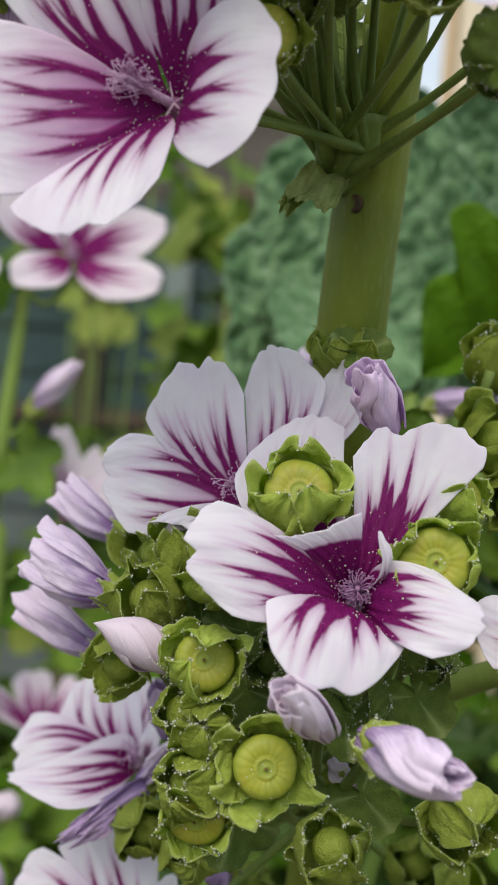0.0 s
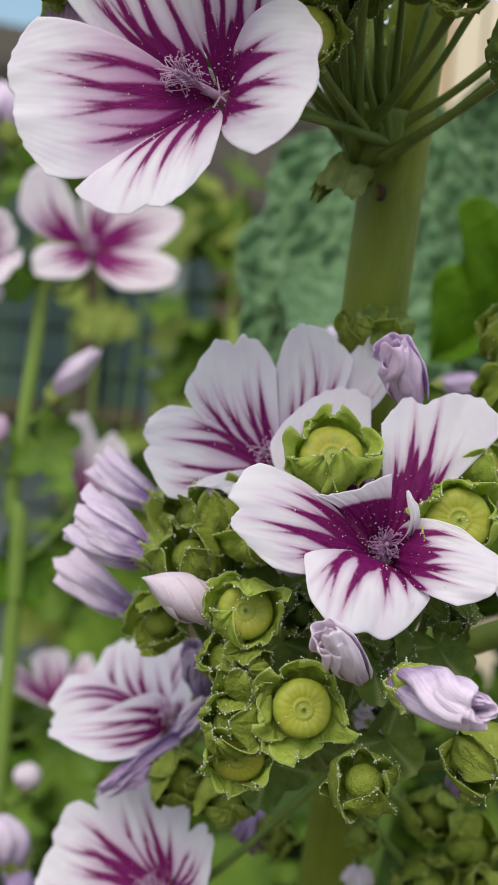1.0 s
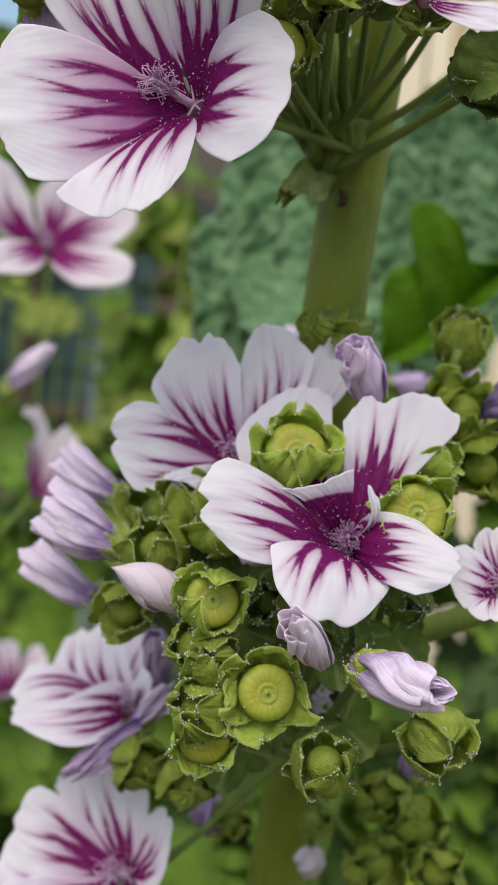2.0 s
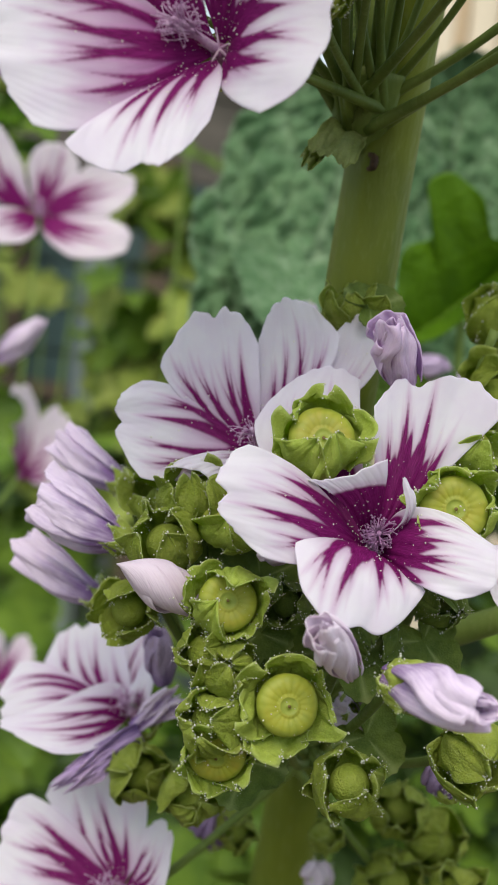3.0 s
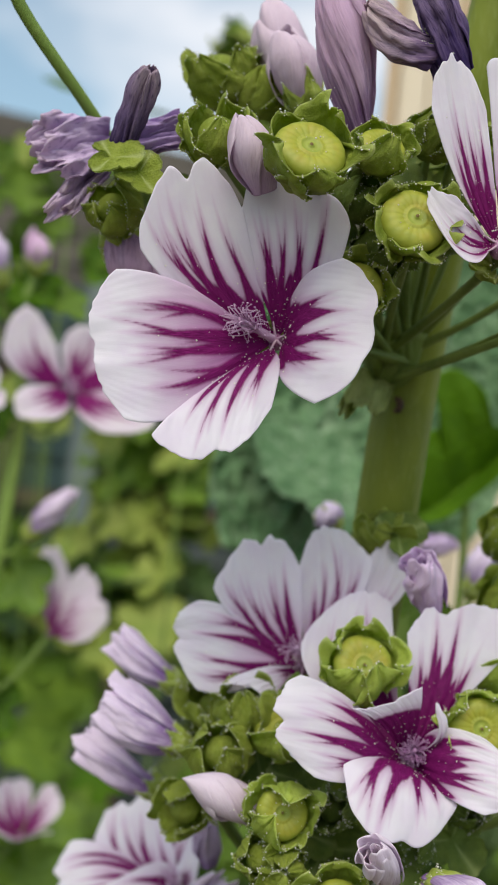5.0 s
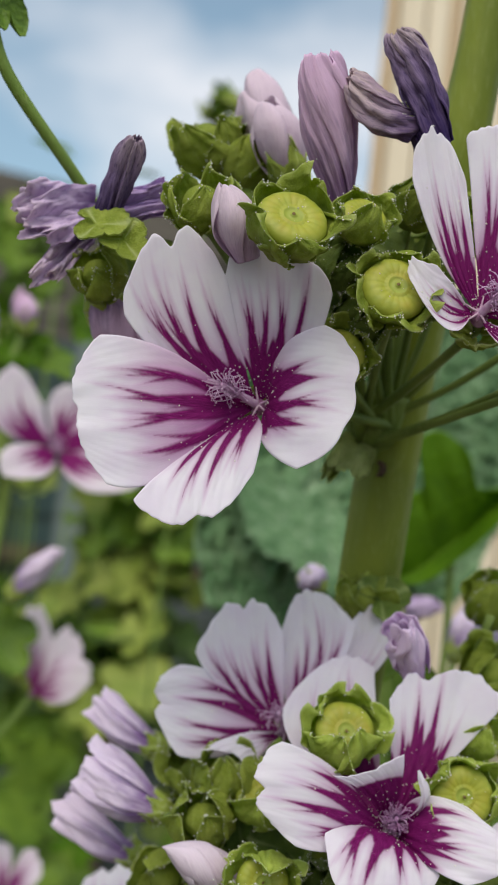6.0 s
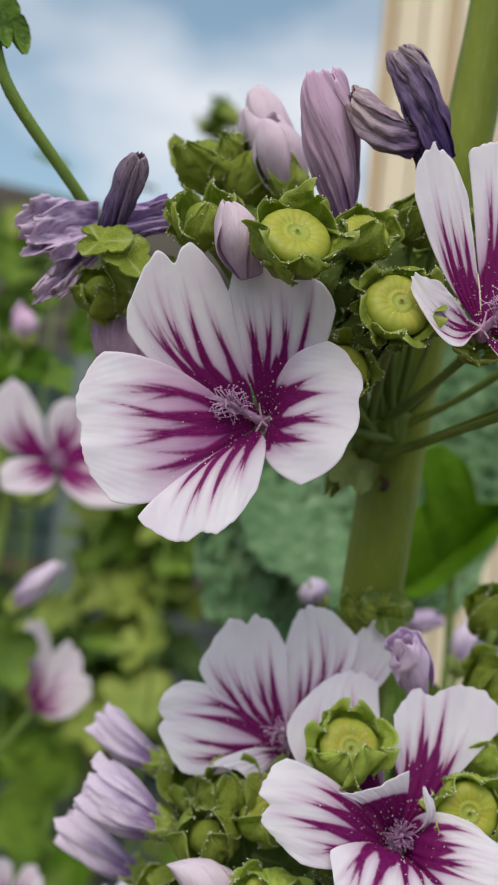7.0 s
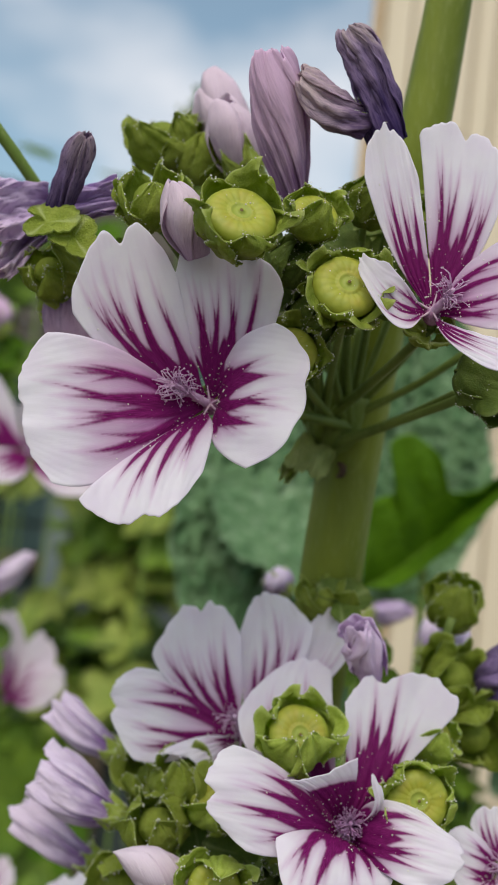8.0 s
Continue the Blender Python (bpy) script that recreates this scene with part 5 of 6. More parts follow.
# Shade below the whorl is painted as a darker sepal colour.
capsule(mallow, (0.0094, 0.2220, 0.9877), (0.4, -0.7, 0.1), 0.0056, 0.5, 0.9, 0.3, 72, "green calyx under the whorl, shade put into its colour", SEPAL_DARK_SHADE)
capsule(mallow, (0.0197, 0.2260, 0.9934), (0.4, -0.7, 0.1), 0.0056, 0.5, 0.9, 0.8, 73, "green calyx under the whorl, shade put into its colour", SEPAL_DARK_SHADE)
capsule(mallow, (0.0400, 0.2060, 0.9723), (0.5, -0.8, -0.2), 0.0083, 0.5, 1.1, 0.8, 74, "dark closed calyx on a long stalk", SEPAL_DARK_SHADE)
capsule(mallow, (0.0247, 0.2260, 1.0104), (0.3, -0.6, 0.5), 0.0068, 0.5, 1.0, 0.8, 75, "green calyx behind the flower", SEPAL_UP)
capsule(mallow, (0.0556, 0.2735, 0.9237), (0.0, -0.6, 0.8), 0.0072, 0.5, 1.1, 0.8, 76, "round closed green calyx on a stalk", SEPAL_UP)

# buds and spent flowers of the lower whorl
furled(mallow, "wilted_flower", (0.0291, 0.2440, 0.9052), (0.0215, 0.2340, 0.9183), 0.0056, FURL_PALE, 81, "spent lilac flower rolled into a ruffled tube", 0.2, 0.45, 0.75, crumple=0.12, fat=0.5, sheets=7, inner=0.7, calyx=False)
furled(mallow, "wilted_flower", (0.0197, 0.2200, 0.8471), (0.0086, 0.1990, 0.8600), 0.0047, FURL_SHELL, 82, "spent lilac flower curled into a rosette", 0.25, 0.5, 0.6, crumple=0.07, fat=0.55, sheets=9, inner=0.85, calyx=False)
furled(mallow, "wilted_flower", (0.0267, 0.2160, 0.8468), (0.0404, 0.1940, 0.8478), 0.0060, FURL_LILAC, 83, "furled lilac flower lying sideways", 0.22, 0.42, 0.6, crumple=0.07, fat=0.55, sheets=9, inner=0.9, split=0.4)
furled(mallow, "flower_bud", (-0.0103, 0.2360, 0.8553), (-0.0282, 0.2340, 0.8616), 0.0049, FURL_WHITE, 84, "pale pink flower bud with spiral folds", 0.45, -0.24, 0.7, crumple=0.014, fat=0.50, sheets=5)
limp_flower(mallow, (-0.0272, 0.2900, 0.8735), (-0.0476, 0.3000, 0.8849), 0.0096, FURL_LILAC, 85, "furled lilac flower with a pale frilled tip", close=0.0, dome=0.0, twist=0.4, crumple=1.3)
limp_flower(mallow, (-0.0253, 0.2640, 0.8625), (-0.0488, 0.2720, 0.8728), 0.0130, FURL_LILAC, 86, "furled lilac flower with a pale frilled tip", close=0.0, dome=0.0, twist=0.5, crumple=1.4)
limp_flower(mallow, (-0.0293, 0.2860, 0.8460), (-0.0539, 0.2910, 0.8576), 0.0096, FURL_LILAC, 87, "furled lilac flower with a pale frilled tip", close=0.05, dome=0.1, twist=0.3, crumple=1.3)
furled(mallow, "wilted_flower", (0.0061, 0.2420, 0.8647), (0.0034, 0.2400, 0.8704), 0.0040, FURL_WHITE, 88, "small pale bud under the flower", 0.3, 0.0, 0.5, calyx=False)
crumpled(mallow, "wilted_flower", (-0.0179, 0.2890, 0.8137), (-0.0380, 0.2840, 0.8022), 0.0058, FURL_VIOLET, 89, "shrivelled violet flower hanging down", 2, 1.2, 0.0009, 0.3, neck=0.85)
crumpled(mallow, "wilted_flower", (-0.0199, 0.2910, 0.8137), (-0.0089, 0.2840, 0.8261), 0.0056, FURL_LILAC, 90, "crumpled lilac spent flower", 2, 1.2, 0.0008, neck=0.6)
furled(mallow, "wilted_flower", (-0.0134, 0.2920, 0.8259), (-0.0168, 0.2880, 0.8403), 0.0036, FURL_PAPER, 91, "crumpled violet spent flower", 0.2, 0.3, 0.6, crumple=0.12, calyx=False)
furled(mallow, "wilted_flower", (0.0069, 0.3150, 0.7787), (0.0005, 0.3100, 0.7928), 0.0048, FURL_VIOLET, 92, "small violet spent flower in the shade", 0.4, 0.2, 0.6, crumple=0.12)
furled(mallow, "wilted_flower", (0.0541, 0.2600, 0.8133), (0.0487, 0.2620, 0.8227), 0.0045, FURL_VIOLET, 93, "small violet spent flower in the shade", 0.4, 0.2, 0.6, crumple=0.12)
furled(mallow, "flower_bud", (0.0274, 0.2620, 0.8271), (0.0298, 0.2580, 0.8324), 0.0050, FURL_WHITE, 94, "pale bud deeper in the whorl", 0.4, 0.2, 0.6)
furled(mallow, "flower_bud", (0.0360, 0.3160, 0.7685), (0.0343, 0.3120, 0.7774), 0.0042, FURL_WHITE, 95, "round white flower bud", 0.4, -0.2, 0.7)
furled(mallow, "wilted_flower", (0.0640, 0.2660, 0.8990), (0.0705, 0.2620, 0.9165), 0.0062, FURL_DRY, 96, "dark violet shrivelled flower", 0.4, 0.1, 0.5, crumple=0.12)
furled(mallow, "wilted_flower", (0.0560, 0.2850, 0.9075), (0.0630, 0.2850, 0.9197), 0.0050, FURL_LILAC, 97, "furled lilac flower behind", 0.3, 0.1, 0.5)
furled(mallow, "wilted_flower", (0.0184, 0.3300, 0.9219), (0.0128, 0.3300, 0.9283), 0.0050, FURL_LILAC, 98, "small lilac bud behind the stem", 0.3, 0.1, 0.5)

for i, (q, w, r) in enumerate((((0.0563, 0.3850, 0.9165), (0.0733, 0.3800, 0.9218), 0.0042), ((0.0698, 0.3500, 0.9042), (0.0747, 0.3500, 0.9225), 0.0050))):
    furled(mallow, "wilted_flower", q, w, r, (FURL_PAPER, FURL_LILAC)[i % 2], 131 + i, "lilac spent flower deeper in the plant", 0.2, 0.3, 0.5, crumple=0.1, nu=16, nv=11)
    tube("pedicel", [q, (np.array(q) * 0.5 + np.array((0.004, 0.385, 0.45)) * 0.5) + np.array((0.015, 0, 0.1)), (0.006, 0.385, 0.52)], [0.0011, 0.0010, 0.0014], STEM_FAR, mallow, 10, 7)

# buds and spent flowers of the upper whorl
limp_flower(mallow, (-0.0053, 0.2140, 1.0034), (-0.0170, 0.2000, 1.0354), 0.0126, FURL_PINK, 101, "tall furled mauve flower with long folds", sag=-0.02, twist=1.5, neck=0.30, close=0.12, calyx=0.0034, dome=0.5, crumple=1.5)
furled(mallow, "wilted_flower", (-0.0141, 0.2400, 1.0187), (-0.0297, 0.2400, 1.0465), 0.0068, FURL_BLUSH, 102, "pale pink furled flower", 0.12, 0.35, 0.4, crumple=0.04, fat=0.75, sheets=4)
furled(mallow, "wilted_flower", (-0.0156, 0.2300, 1.0165), (-0.0257, 0.2260, 1.0354), 0.0062, FURL_BLUSH, 103, "pale pink furled flower", 0.12, 0.2, 0.5, crumple=0.03, fat=0.65, sheets=4)
limp_flower(mallow, (0.0068, 0.2070, 1.0250), (-0.0102, 0.2000, 1.0309), 0.0086, FURL_DUSK, 104, "withered mauve flower with a frayed tip", sag=0.10, crumple=2.2, frayed=0.9, twist=1.2, neck=0.8, close=0.0, calyx=0.0030, dome=0.75)
limp_flower(mallow, (0.0123, 0.2070, 1.0213), (-0.0009, 0.1990, 1.0424), 0.0086, FURL_DRY, 105, "dry dark violet withered flower", sag=-0.10, crumple=2.4, frayed=0.8, twist=1.0, neck=0.95, close=0.0, calyx=0.0030, dome=0.85)
furled(mallow, "flower_bud", (-0.0262, 0.2050, 0.9898), (-0.0345, 0.1980, 1.0062), 0.0052, FURL_BLUSH, 106, "smooth mauve bud between the calyxes", 0.2, -0.05, 0.5, crumple=0.03, calyx=False)
limp_flower(mallow, (-0.0583, 0.2220, 0.9963), (-0.0525, 0.2080, 1.0138), 0.0062, FURL_DRY, 107, "dry dark violet curl of petals", sag=-0.06, crumple=2.4, frayed=0.6, twist=0.8, neck=0.85, close=0.1, calyx=0.0, dome=0.8)
crumpled(mallow, "wilted_flower", (-0.0589, 0.2260, 1.0016), (-0.0387, 0.2200, 1.0093), 0.0090, FURL_VIOLET, 108, "crumpled violet spent flower", 3, 2, 0.0012, 0.2, neck=0.7)
crumpled(mallow, "wilted_flower", (-0.0602, 0.2300, 1.0041), (-0.0773, 0.2240, 0.9965), 0.0140, FURL_PAPER, 109, "crumpled lilac spent flower with papery folds", 3, 1.6, 0.0013, 0.35, neck=0.45)
crumpled(mallow, "wilted_flower", (-0.0610, 0.2310, 0.9976), (-0.0729, 0.2250, 0.9861), 0.0078, FURL_PAPER, 119, "limp papery lilac petal hanging down", 2, 1.7, 0.0010, 0.6, neck=0.5)
furled(mallow, "wilted_flower", (-0.0582, 0.2400, 0.9856), (-0.0449, 0.2380, 0.9707), 0.0062, FURL_PINK, 110, "mauve bud hanging behind the flower", 0.3, 0.1, 0.5)

# stalks of the whorls
upper_node, lower_node = (0.0166, 0.2660, 0.9615), (0.0250, 0.3000, 0.8150)
front_ends = (((-0.0183, 0.1970, 0.9960), 0.0011), ((-0.0020, 0.2060, 1.0015), 0.0010), ((0.0067, 0.2060, 0.9864), 0.0011), ((-0.0031, 0.2140, 0.9722), 0.0011), ((-0.0368, 0.2180, 1.0014), 0.0011), ((-0.0357, 0.2430, 1.0256), 0.0011), ((-0.0263, 0.2430, 1.0227), 0.0011), ((-0.0092, 0.2260, 0.9624), 0.0013), ((-0.0066, 0.2080, 1.0073), 0.0011), ((0.0098, 0.2080, 1.0233), 0.0010), ((0.0155, 0.2080, 1.0190), 0.0010), ((0.0269, 0.2100, 0.9837), 0.0013), ((0.0408, 0.2100, 0.9718), 0.0013), ((0.0370, 0.2220, 0.9718), 0.0011))
rear_ends = (((0.0441, 0.2400, 0.9859), 0.0012), ((0.0345, 0.2350, 0.9934), 0.0010), ((-0.0042, 0.2350, 0.9856), 0.0010), ((0.0040, 0.2250, 0.9804), 0.0011), ((0.0248, 0.2450, 0.9948), 0.0010), ((-0.0589, 0.2400, 0.9910), 0.0011), ((0.0018, 0.2450, 0.9872), 0.0011), ((0.0092, 0.2500, 0.9924), 0.0012), ((0.0126, 0.2400, 0.9904), 0.0012), ((-0.0054, 0.2500, 0.9842), 0.0010), ((0.0181, 0.2500, 0.9907), 0.0012), ((-0.0016, 0.2520, 0.9961), 0.0012), ((0.0056, 0.2360, 0.9908), 0.0011), ((0.0128, 0.2560, 0.9991), 0.0013))
for i, (q, r0) in enumerate(front_ends + rear_ends):
    a, b = np.array(upper_node), np.array(q)
    a = a + np.array((0.0045 * math.sin(i * 2.1), -0.004 + 0.003 * math.cos(i * 1.3), 0.0015 * (i % 4)))
    m = a * 0.5 + b * 0.5 + np.array((0.10 * (b[0] - a[0]), -0.002, 0.015 * np.linalg.norm(b - a)))
    tube("pedicel", [a, m, b], [r0 * 1.2, r0 * 0.82, r0 * 0.95], PEDICEL, mallow, 16, 8)
for i, q in enumerate(((0.0117, 0.2380, 0.8886), (0.0385, 0.2310, 0.8789), (0.0448, 0.2450, 0.8922), (-0.0045, 0.2350, 0.8545), (0.0092, 0.2290, 0.8369), (-0.0126, 0.2560, 0.8741), (-0.0037, 0.2520, 0.8702), (-0.0169, 0.2520, 0.8636), (-0.0052, 0.2320, 0.8313), (0.0240, 0.2300, 0.8256), (0.0489, 0.2340, 0.8304), (0.0209, 0.2360, 0.8654), (0.0028, 0.2680, 0.8850), (0.0305, 0.2520, 0.9057), (0.0290, 0.2200, 0.8465), (0.0186, 0.2280, 0.8489), (-0.0041, 0.2430, 0.8517), (-0.0285, 0.2725, 0.8764), (-0.0257, 0.2565, 0.8639), (0.0367, 0.3200, 0.7662), (0.0535, 0.3060, 0.7744), (0.0661, 0.3120, 0.7830), (-0.0042, 0.2760, 0.8024), (-0.0168, 0.2900, 0.8017), (-0.0190, 0.3120, 0.8019), (-0.0153, 0.3020, 0.7655))):
    a, b = np.array(lower_node), np.array(q)
    a = a + np.array((0.005 * math.sin(i * 2.1), -0.006 + 0.003 * math.cos(i * 1.3), 0.004 * (i % 4) - 0.006))
    m = a * 0.5 + b * 0.5 + np.array((0.10 * (b[0] - a[0]), 0.0, -0.08 * np.linalg.norm(b - a)))
    tube("pedicel", [a, m, b], [0.0013, 0.0011, 0.0012], PEDICEL, mallow, 14, 8)
tube("pedicel", [(-0.0295, 0.2722, 0.8487), (-0.0210, 0.2700, 0.8510), (-0.0124, 0.2660, 0.8496), (-0.0031, 0.2760, 0.8414)], [0.0012, 0.0011, 0.0011, 0.0012], PEDICEL, mallow, 12, 8)
tube("branch", [(0.0242, 0.3100, 0.8265), (0.0435, 0.2850, 0.8412), (0.0638, 0.2700, 0.8534), (0.0862, 0.2620, 0.8651)], [0.0042, 0.0036, 0.0032, 0.003], PEDICEL, mallow, 20, 14, "dark green side branch")
tube("branch", [(-0.0586, 0.2420, 1.0044), (-0.0675, 0.2320, 1.0125), (-0.0832, 0.2220, 1.0286), (-0.0883, 0.2180, 1.0400)], [0.0014, 0.0014, 0.0015, 0.0012], STEM_FAR, mallow, 16, 10, "slim green side shoot")
tube("pedicel", [(0.0481, 0.2750, 0.8891), (0.0499, 0.2660, 0.9078), (0.0524, 0.2630, 0.9206)], [0.0012, 0.0011, 0.0012], PEDICEL, mallow, 10, 8)

v, f = tube_data([np.array(upper_node) + np.array((0, 0.0, -0.004)), np.array(upper_node) + np.array((0.0, -0.002, 0.003)), np.array(upper_node) + np.array((0.001, -0.006, 0.014))], [0.0030, 0.0072, 0.0078], 12, 30, 9, 0.08)
link_mesh("whorl_base", v, f, PEDICEL, mallow)
# stipule flaps and a dried scrap at the upper node
crumpled(mallow, "stipule", (0.0128, 0.2600, 0.9619), (0.0083, 0.2500, 0.9514), 0.0115, STIPULE, 201, "pale limp ragged stipule under the whorl", 1, 1.3, 0.0007, neck=0.8, curl=0.1)
crumpled(mallow, "stipule", (0.0078, 0.2580, 0.9600), (0.0037, 0.2500, 0.9487), 0.0050, STIPULE, 204, "pale limp ragged stipule under the whorl", 1, 1.3, 0.0006, neck=0.6, curl=0.1)
tube("dried_stipule", [(0.0182, 0.2625, 0.9570), (0.0195, 0.2610, 0.9557), (0.0194, 0.2610, 0.9537), (0.0184, 0.2620, 0.9533)], [0.0005, 0.0010, 0.0009, 0.0004], DRIED, mallow, 10, 8, "shrivelled dark brown stipule")

# small leaves among the calyxes
lobed_leaf(mallow, (-0.0590, 0.2150, 0.9956), (-0.2, -0.8, 0.6), (0.8, -0.2, 0.1), 0.0074, SEPAL_LEAF, "small fresh green leaf", lobes=3, seed=301, wave=0.15)
lobed_leaf(mallow, (-0.0528, 0.2140, 0.9929), (0.1, -0.9, 0.4), (0.5, -0.2, -0.6), 0.0068, SEPAL_LEAF, "small fresh green leaf", lobes=3, seed=302, wave=0.15)
lobed_leaf(mallow, (-0.0865, 0.2200, 1.0433), (0.8, -0.5, 0.2), (-0.1, -0.3, 1.0), 0.0100, LEAF, "narrow green leaf at the shoot's end", lobes=3, seed=303)
lobed_leaf(mallow, (0.0380, 0.3000, 0.9010), (0.1, -0.9, 0.3), (0.5, 0.0, 0.8), 0.0130, LEAF, "broad green leaf behind the flowers")
lobed_leaf(mallow, (0.0219, 0.2580, 0.9217), (0.1, -0.8, 0.6), (0.7, 0.0, 0.5), 0.0085, SEPAL_DARK_SHADE, "small dark green leaf against the stem", lobes=3, seed=304)
lobed_leaf(mallow, (0.0239, 0.2360, 0.8468), (0.1, -0.9, 0.3), (0.2, 0.0, -1.0), 0.0090, SEPAL_DARK_SHADE, "small leaf under the flower, shade put into its green", lobes=3, seed=305)
lobed_leaf(mallow, (0.0391, 0.2440, 0.8506), (0.2, -0.9, 0.3), (0.6, 0.0, -0.8), 0.0100, SEPAL_DARK_SHADE, "small leaf under the flower, shade put into its green", lobes=3, seed=306)
lobed_leaf(mallow, (0.0304, 0.2500, 0.8275), (0.1, -0.9, 0.2), (0.6, 0.0, -0.6), 0.0100, SEPAL_DARK_SHADE, "dark green leaf in the whorl", lobes=3, seed=307)
lobed_leaf(mallow, (0.0041, 0.2460, 0.8485), (-0.1, -0.9, 0.2), (-0.6, 0.0, -0.6), 0.0090, SEPAL_DARK_SHADE, "dark green leaf in the whorl", lobes=3, seed=308)

# Added filler leaves: dark green stands in for shade between stalks and calyxes.
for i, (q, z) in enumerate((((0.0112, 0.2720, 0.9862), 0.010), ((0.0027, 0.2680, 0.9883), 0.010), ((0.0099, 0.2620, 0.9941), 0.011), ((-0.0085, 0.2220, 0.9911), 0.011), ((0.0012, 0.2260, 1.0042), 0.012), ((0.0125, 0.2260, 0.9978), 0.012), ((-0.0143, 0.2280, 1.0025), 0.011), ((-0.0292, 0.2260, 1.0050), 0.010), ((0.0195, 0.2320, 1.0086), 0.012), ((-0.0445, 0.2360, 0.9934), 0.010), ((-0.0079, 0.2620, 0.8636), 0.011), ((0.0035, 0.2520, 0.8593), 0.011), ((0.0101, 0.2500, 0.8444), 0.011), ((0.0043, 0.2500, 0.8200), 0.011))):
    lobed_leaf(mallow, q, (0.2 * math.sin(i * 2.3), -0.85, 0.35), (math.sin(i * 1.7), 0.0, math.cos(i * 1.7)), z, SEPAL_DARK_SHADE, "added filler leaf among the calyxes, shade put into its green", lobes=3 + i % 3, seed=500 + i, wave=0.12)

lobed_leaf(mallow, (0.0750, 0.3300, 0.7629), (0.1, -0.6, 0.8), (0.5, 0.0, -0.8), 0.0110, LEAF_SUN, "yellow-green leaf low on the stem, sunlight put into its colour", lobes=3, seed=309, wave=0.1)

lobed_leaf(mallow, (0.0601, 0.2700, 0.8988), (0.2, -0.85, 0.4), (0.7, 0.0, 0.3), 0.0125, SEPAL_UP, "green leaf among the calyxes", lobes=3, seed=310, wave=0.15)

# ---------------------------------------------------------------- crinkled blue-green leaf plant
kale = thing("kale_plant", (0.10, 0.56, 0.0), "blue-green crinkled cabbage-like plant with large leaves", "vegetable plant")


def crinkled(plant, base, tip, width, normal, seed, mat=BLUELEAF, label="crinkled blue-green leaf with pale veins", relief=1.0, edge=0.11, freq=20.0):
    base, tip, normal = np.asarray(base), np.asarray(tip), unit(normal)
    U, V = np.meshgrid(np.linspace(0, 1, 90), np.linspace(-1, 1, 90), indexing="ij")
    tan = unit(tip - base)
    side = np.cross(tan, normal)
    length = np.linalg.norm(tip - base)
    hw = width / 2 * np.sin(np.clip(0.12 + 0.88 * U, 0, 1) * np.pi) ** 0.55 * (1 + edge * wob(U * freq, np.sign(V) * 3, seed))
    X, Y = V * width / 2, U * length
    blister = wob(X * 320, Y * 320, seed, 1.0, 3)
    rib = np.exp(-(V / 0.035) ** 2) + 0.6 * np.exp(-((((U * 6 - np.abs(V) * 1.6) % 1) - 0.5) / 0.07) ** 2)
    lift = 0.0072 * np.abs(blister) + 0.0055 * wob(X * 60, Y * 60, seed + 1) - 0.003 * rib + width * 0.10 * V ** 2 - 0.10 * length * (U - 0.5) ** 2
    pos = base + tan * (U * length)[..., None] + side * (hw * V)[..., None] + normal * (relief * lift)[..., None]
    return sheet("leaf", pos, 0.0008, mat, plant, label, {"rim": np.clip(rib * 0.75 + 0.55 * np.exp(-(blister / 0.10) ** 2) + (np.abs(V) > 0.97) * 0.3, 0, 1)})


def folded_leaf(plant, rib, upper, lower, seed, mat, label):
    """A blade folded along its midrib: a lobed upper half that stands up and a narrow lower half that catches the light."""
    rib, upper, lower = (np.array(spline(q, 70)) for q in (rib, upper, lower))
    V = np.linspace(-1, 1, 61)[None, :, None]
    pos = rib[:, None] + (upper - rib)[:, None] * np.clip(V, 0, 1) + (lower - rib)[:, None] * np.clip(-V, 0, 1)
    U, X = np.meshgrid(np.linspace(0, 1, 70), V.ravel(), indexing="ij")
    lift = 0.0012 * wob(U * 14, X * 5, seed) * np.abs(X) - 0.0022 * np.sin(np.pi * np.clip(X, 0, 1)) + 0.0009 * np.sin(U * 40 + X * 4) * np.clip(X, 0, 1)
    pos = pos + np.array((0.0, 1.0, 0.0)) * lift[..., None]
    rim = np.exp(-(X / 0.04) ** 2) + 0.4 * np.exp(-((((U * 7 + np.abs(X) * 1.2) % 1) - 0.5) / 0.08) ** 2)
    return sheet("leaf", pos, 0.0006, mat, plant, label, {"rim": np.clip(rim, 0, 1)})


crinkled(kale, (0.0238, 0.4700, 0.9009), (0.0533, 0.5000, 1.0518), 0.100, (-0.1, -0.95, 0.25), 401)
crinkled(kale, (0.0856, 0.5000, 0.9223), (0.1050, 0.5300, 1.0740), 0.085, (0.1, -0.95, 0.25), 402)
crinkled(kale, (0.0584, 0.4500, 0.9238), (0.0033, 0.4700, 0.9635), 0.050, (-0.1, -0.6, 0.8), 403, relief=0.4, edge=0.2)
folded_leaf(mallow, ((0.0548, 0.3900, 0.9276), (0.0671, 0.3910, 0.9344), (0.0792, 0.3920, 0.9452), (0.0915, 0.3930, 0.9594), (0.1089, 0.3950, 0.9756)),
            ((0.0545, 0.3890, 0.9288), (0.0528, 0.3840, 0.9553), (0.0630, 0.3860, 0.9633), (0.0583, 0.3800, 0.9785), (0.0664, 0.3810, 0.9838), (0.0772, 0.3790, 0.9762), (0.0806, 0.3860, 0.9659), (0.0929, 0.3870, 0.9666), (0.1070, 0.3900, 0.9775)),
            ((0.0548, 0.3890, 0.9264), (0.0660, 0.3840, 0.9281), (0.0781, 0.3820, 0.9385), (0.0903, 0.3810, 0.9518), (0.1061, 0.3820, 0.9696)), 411, LEAF_BRIGHT, "bright green wavy leaf lit from behind")
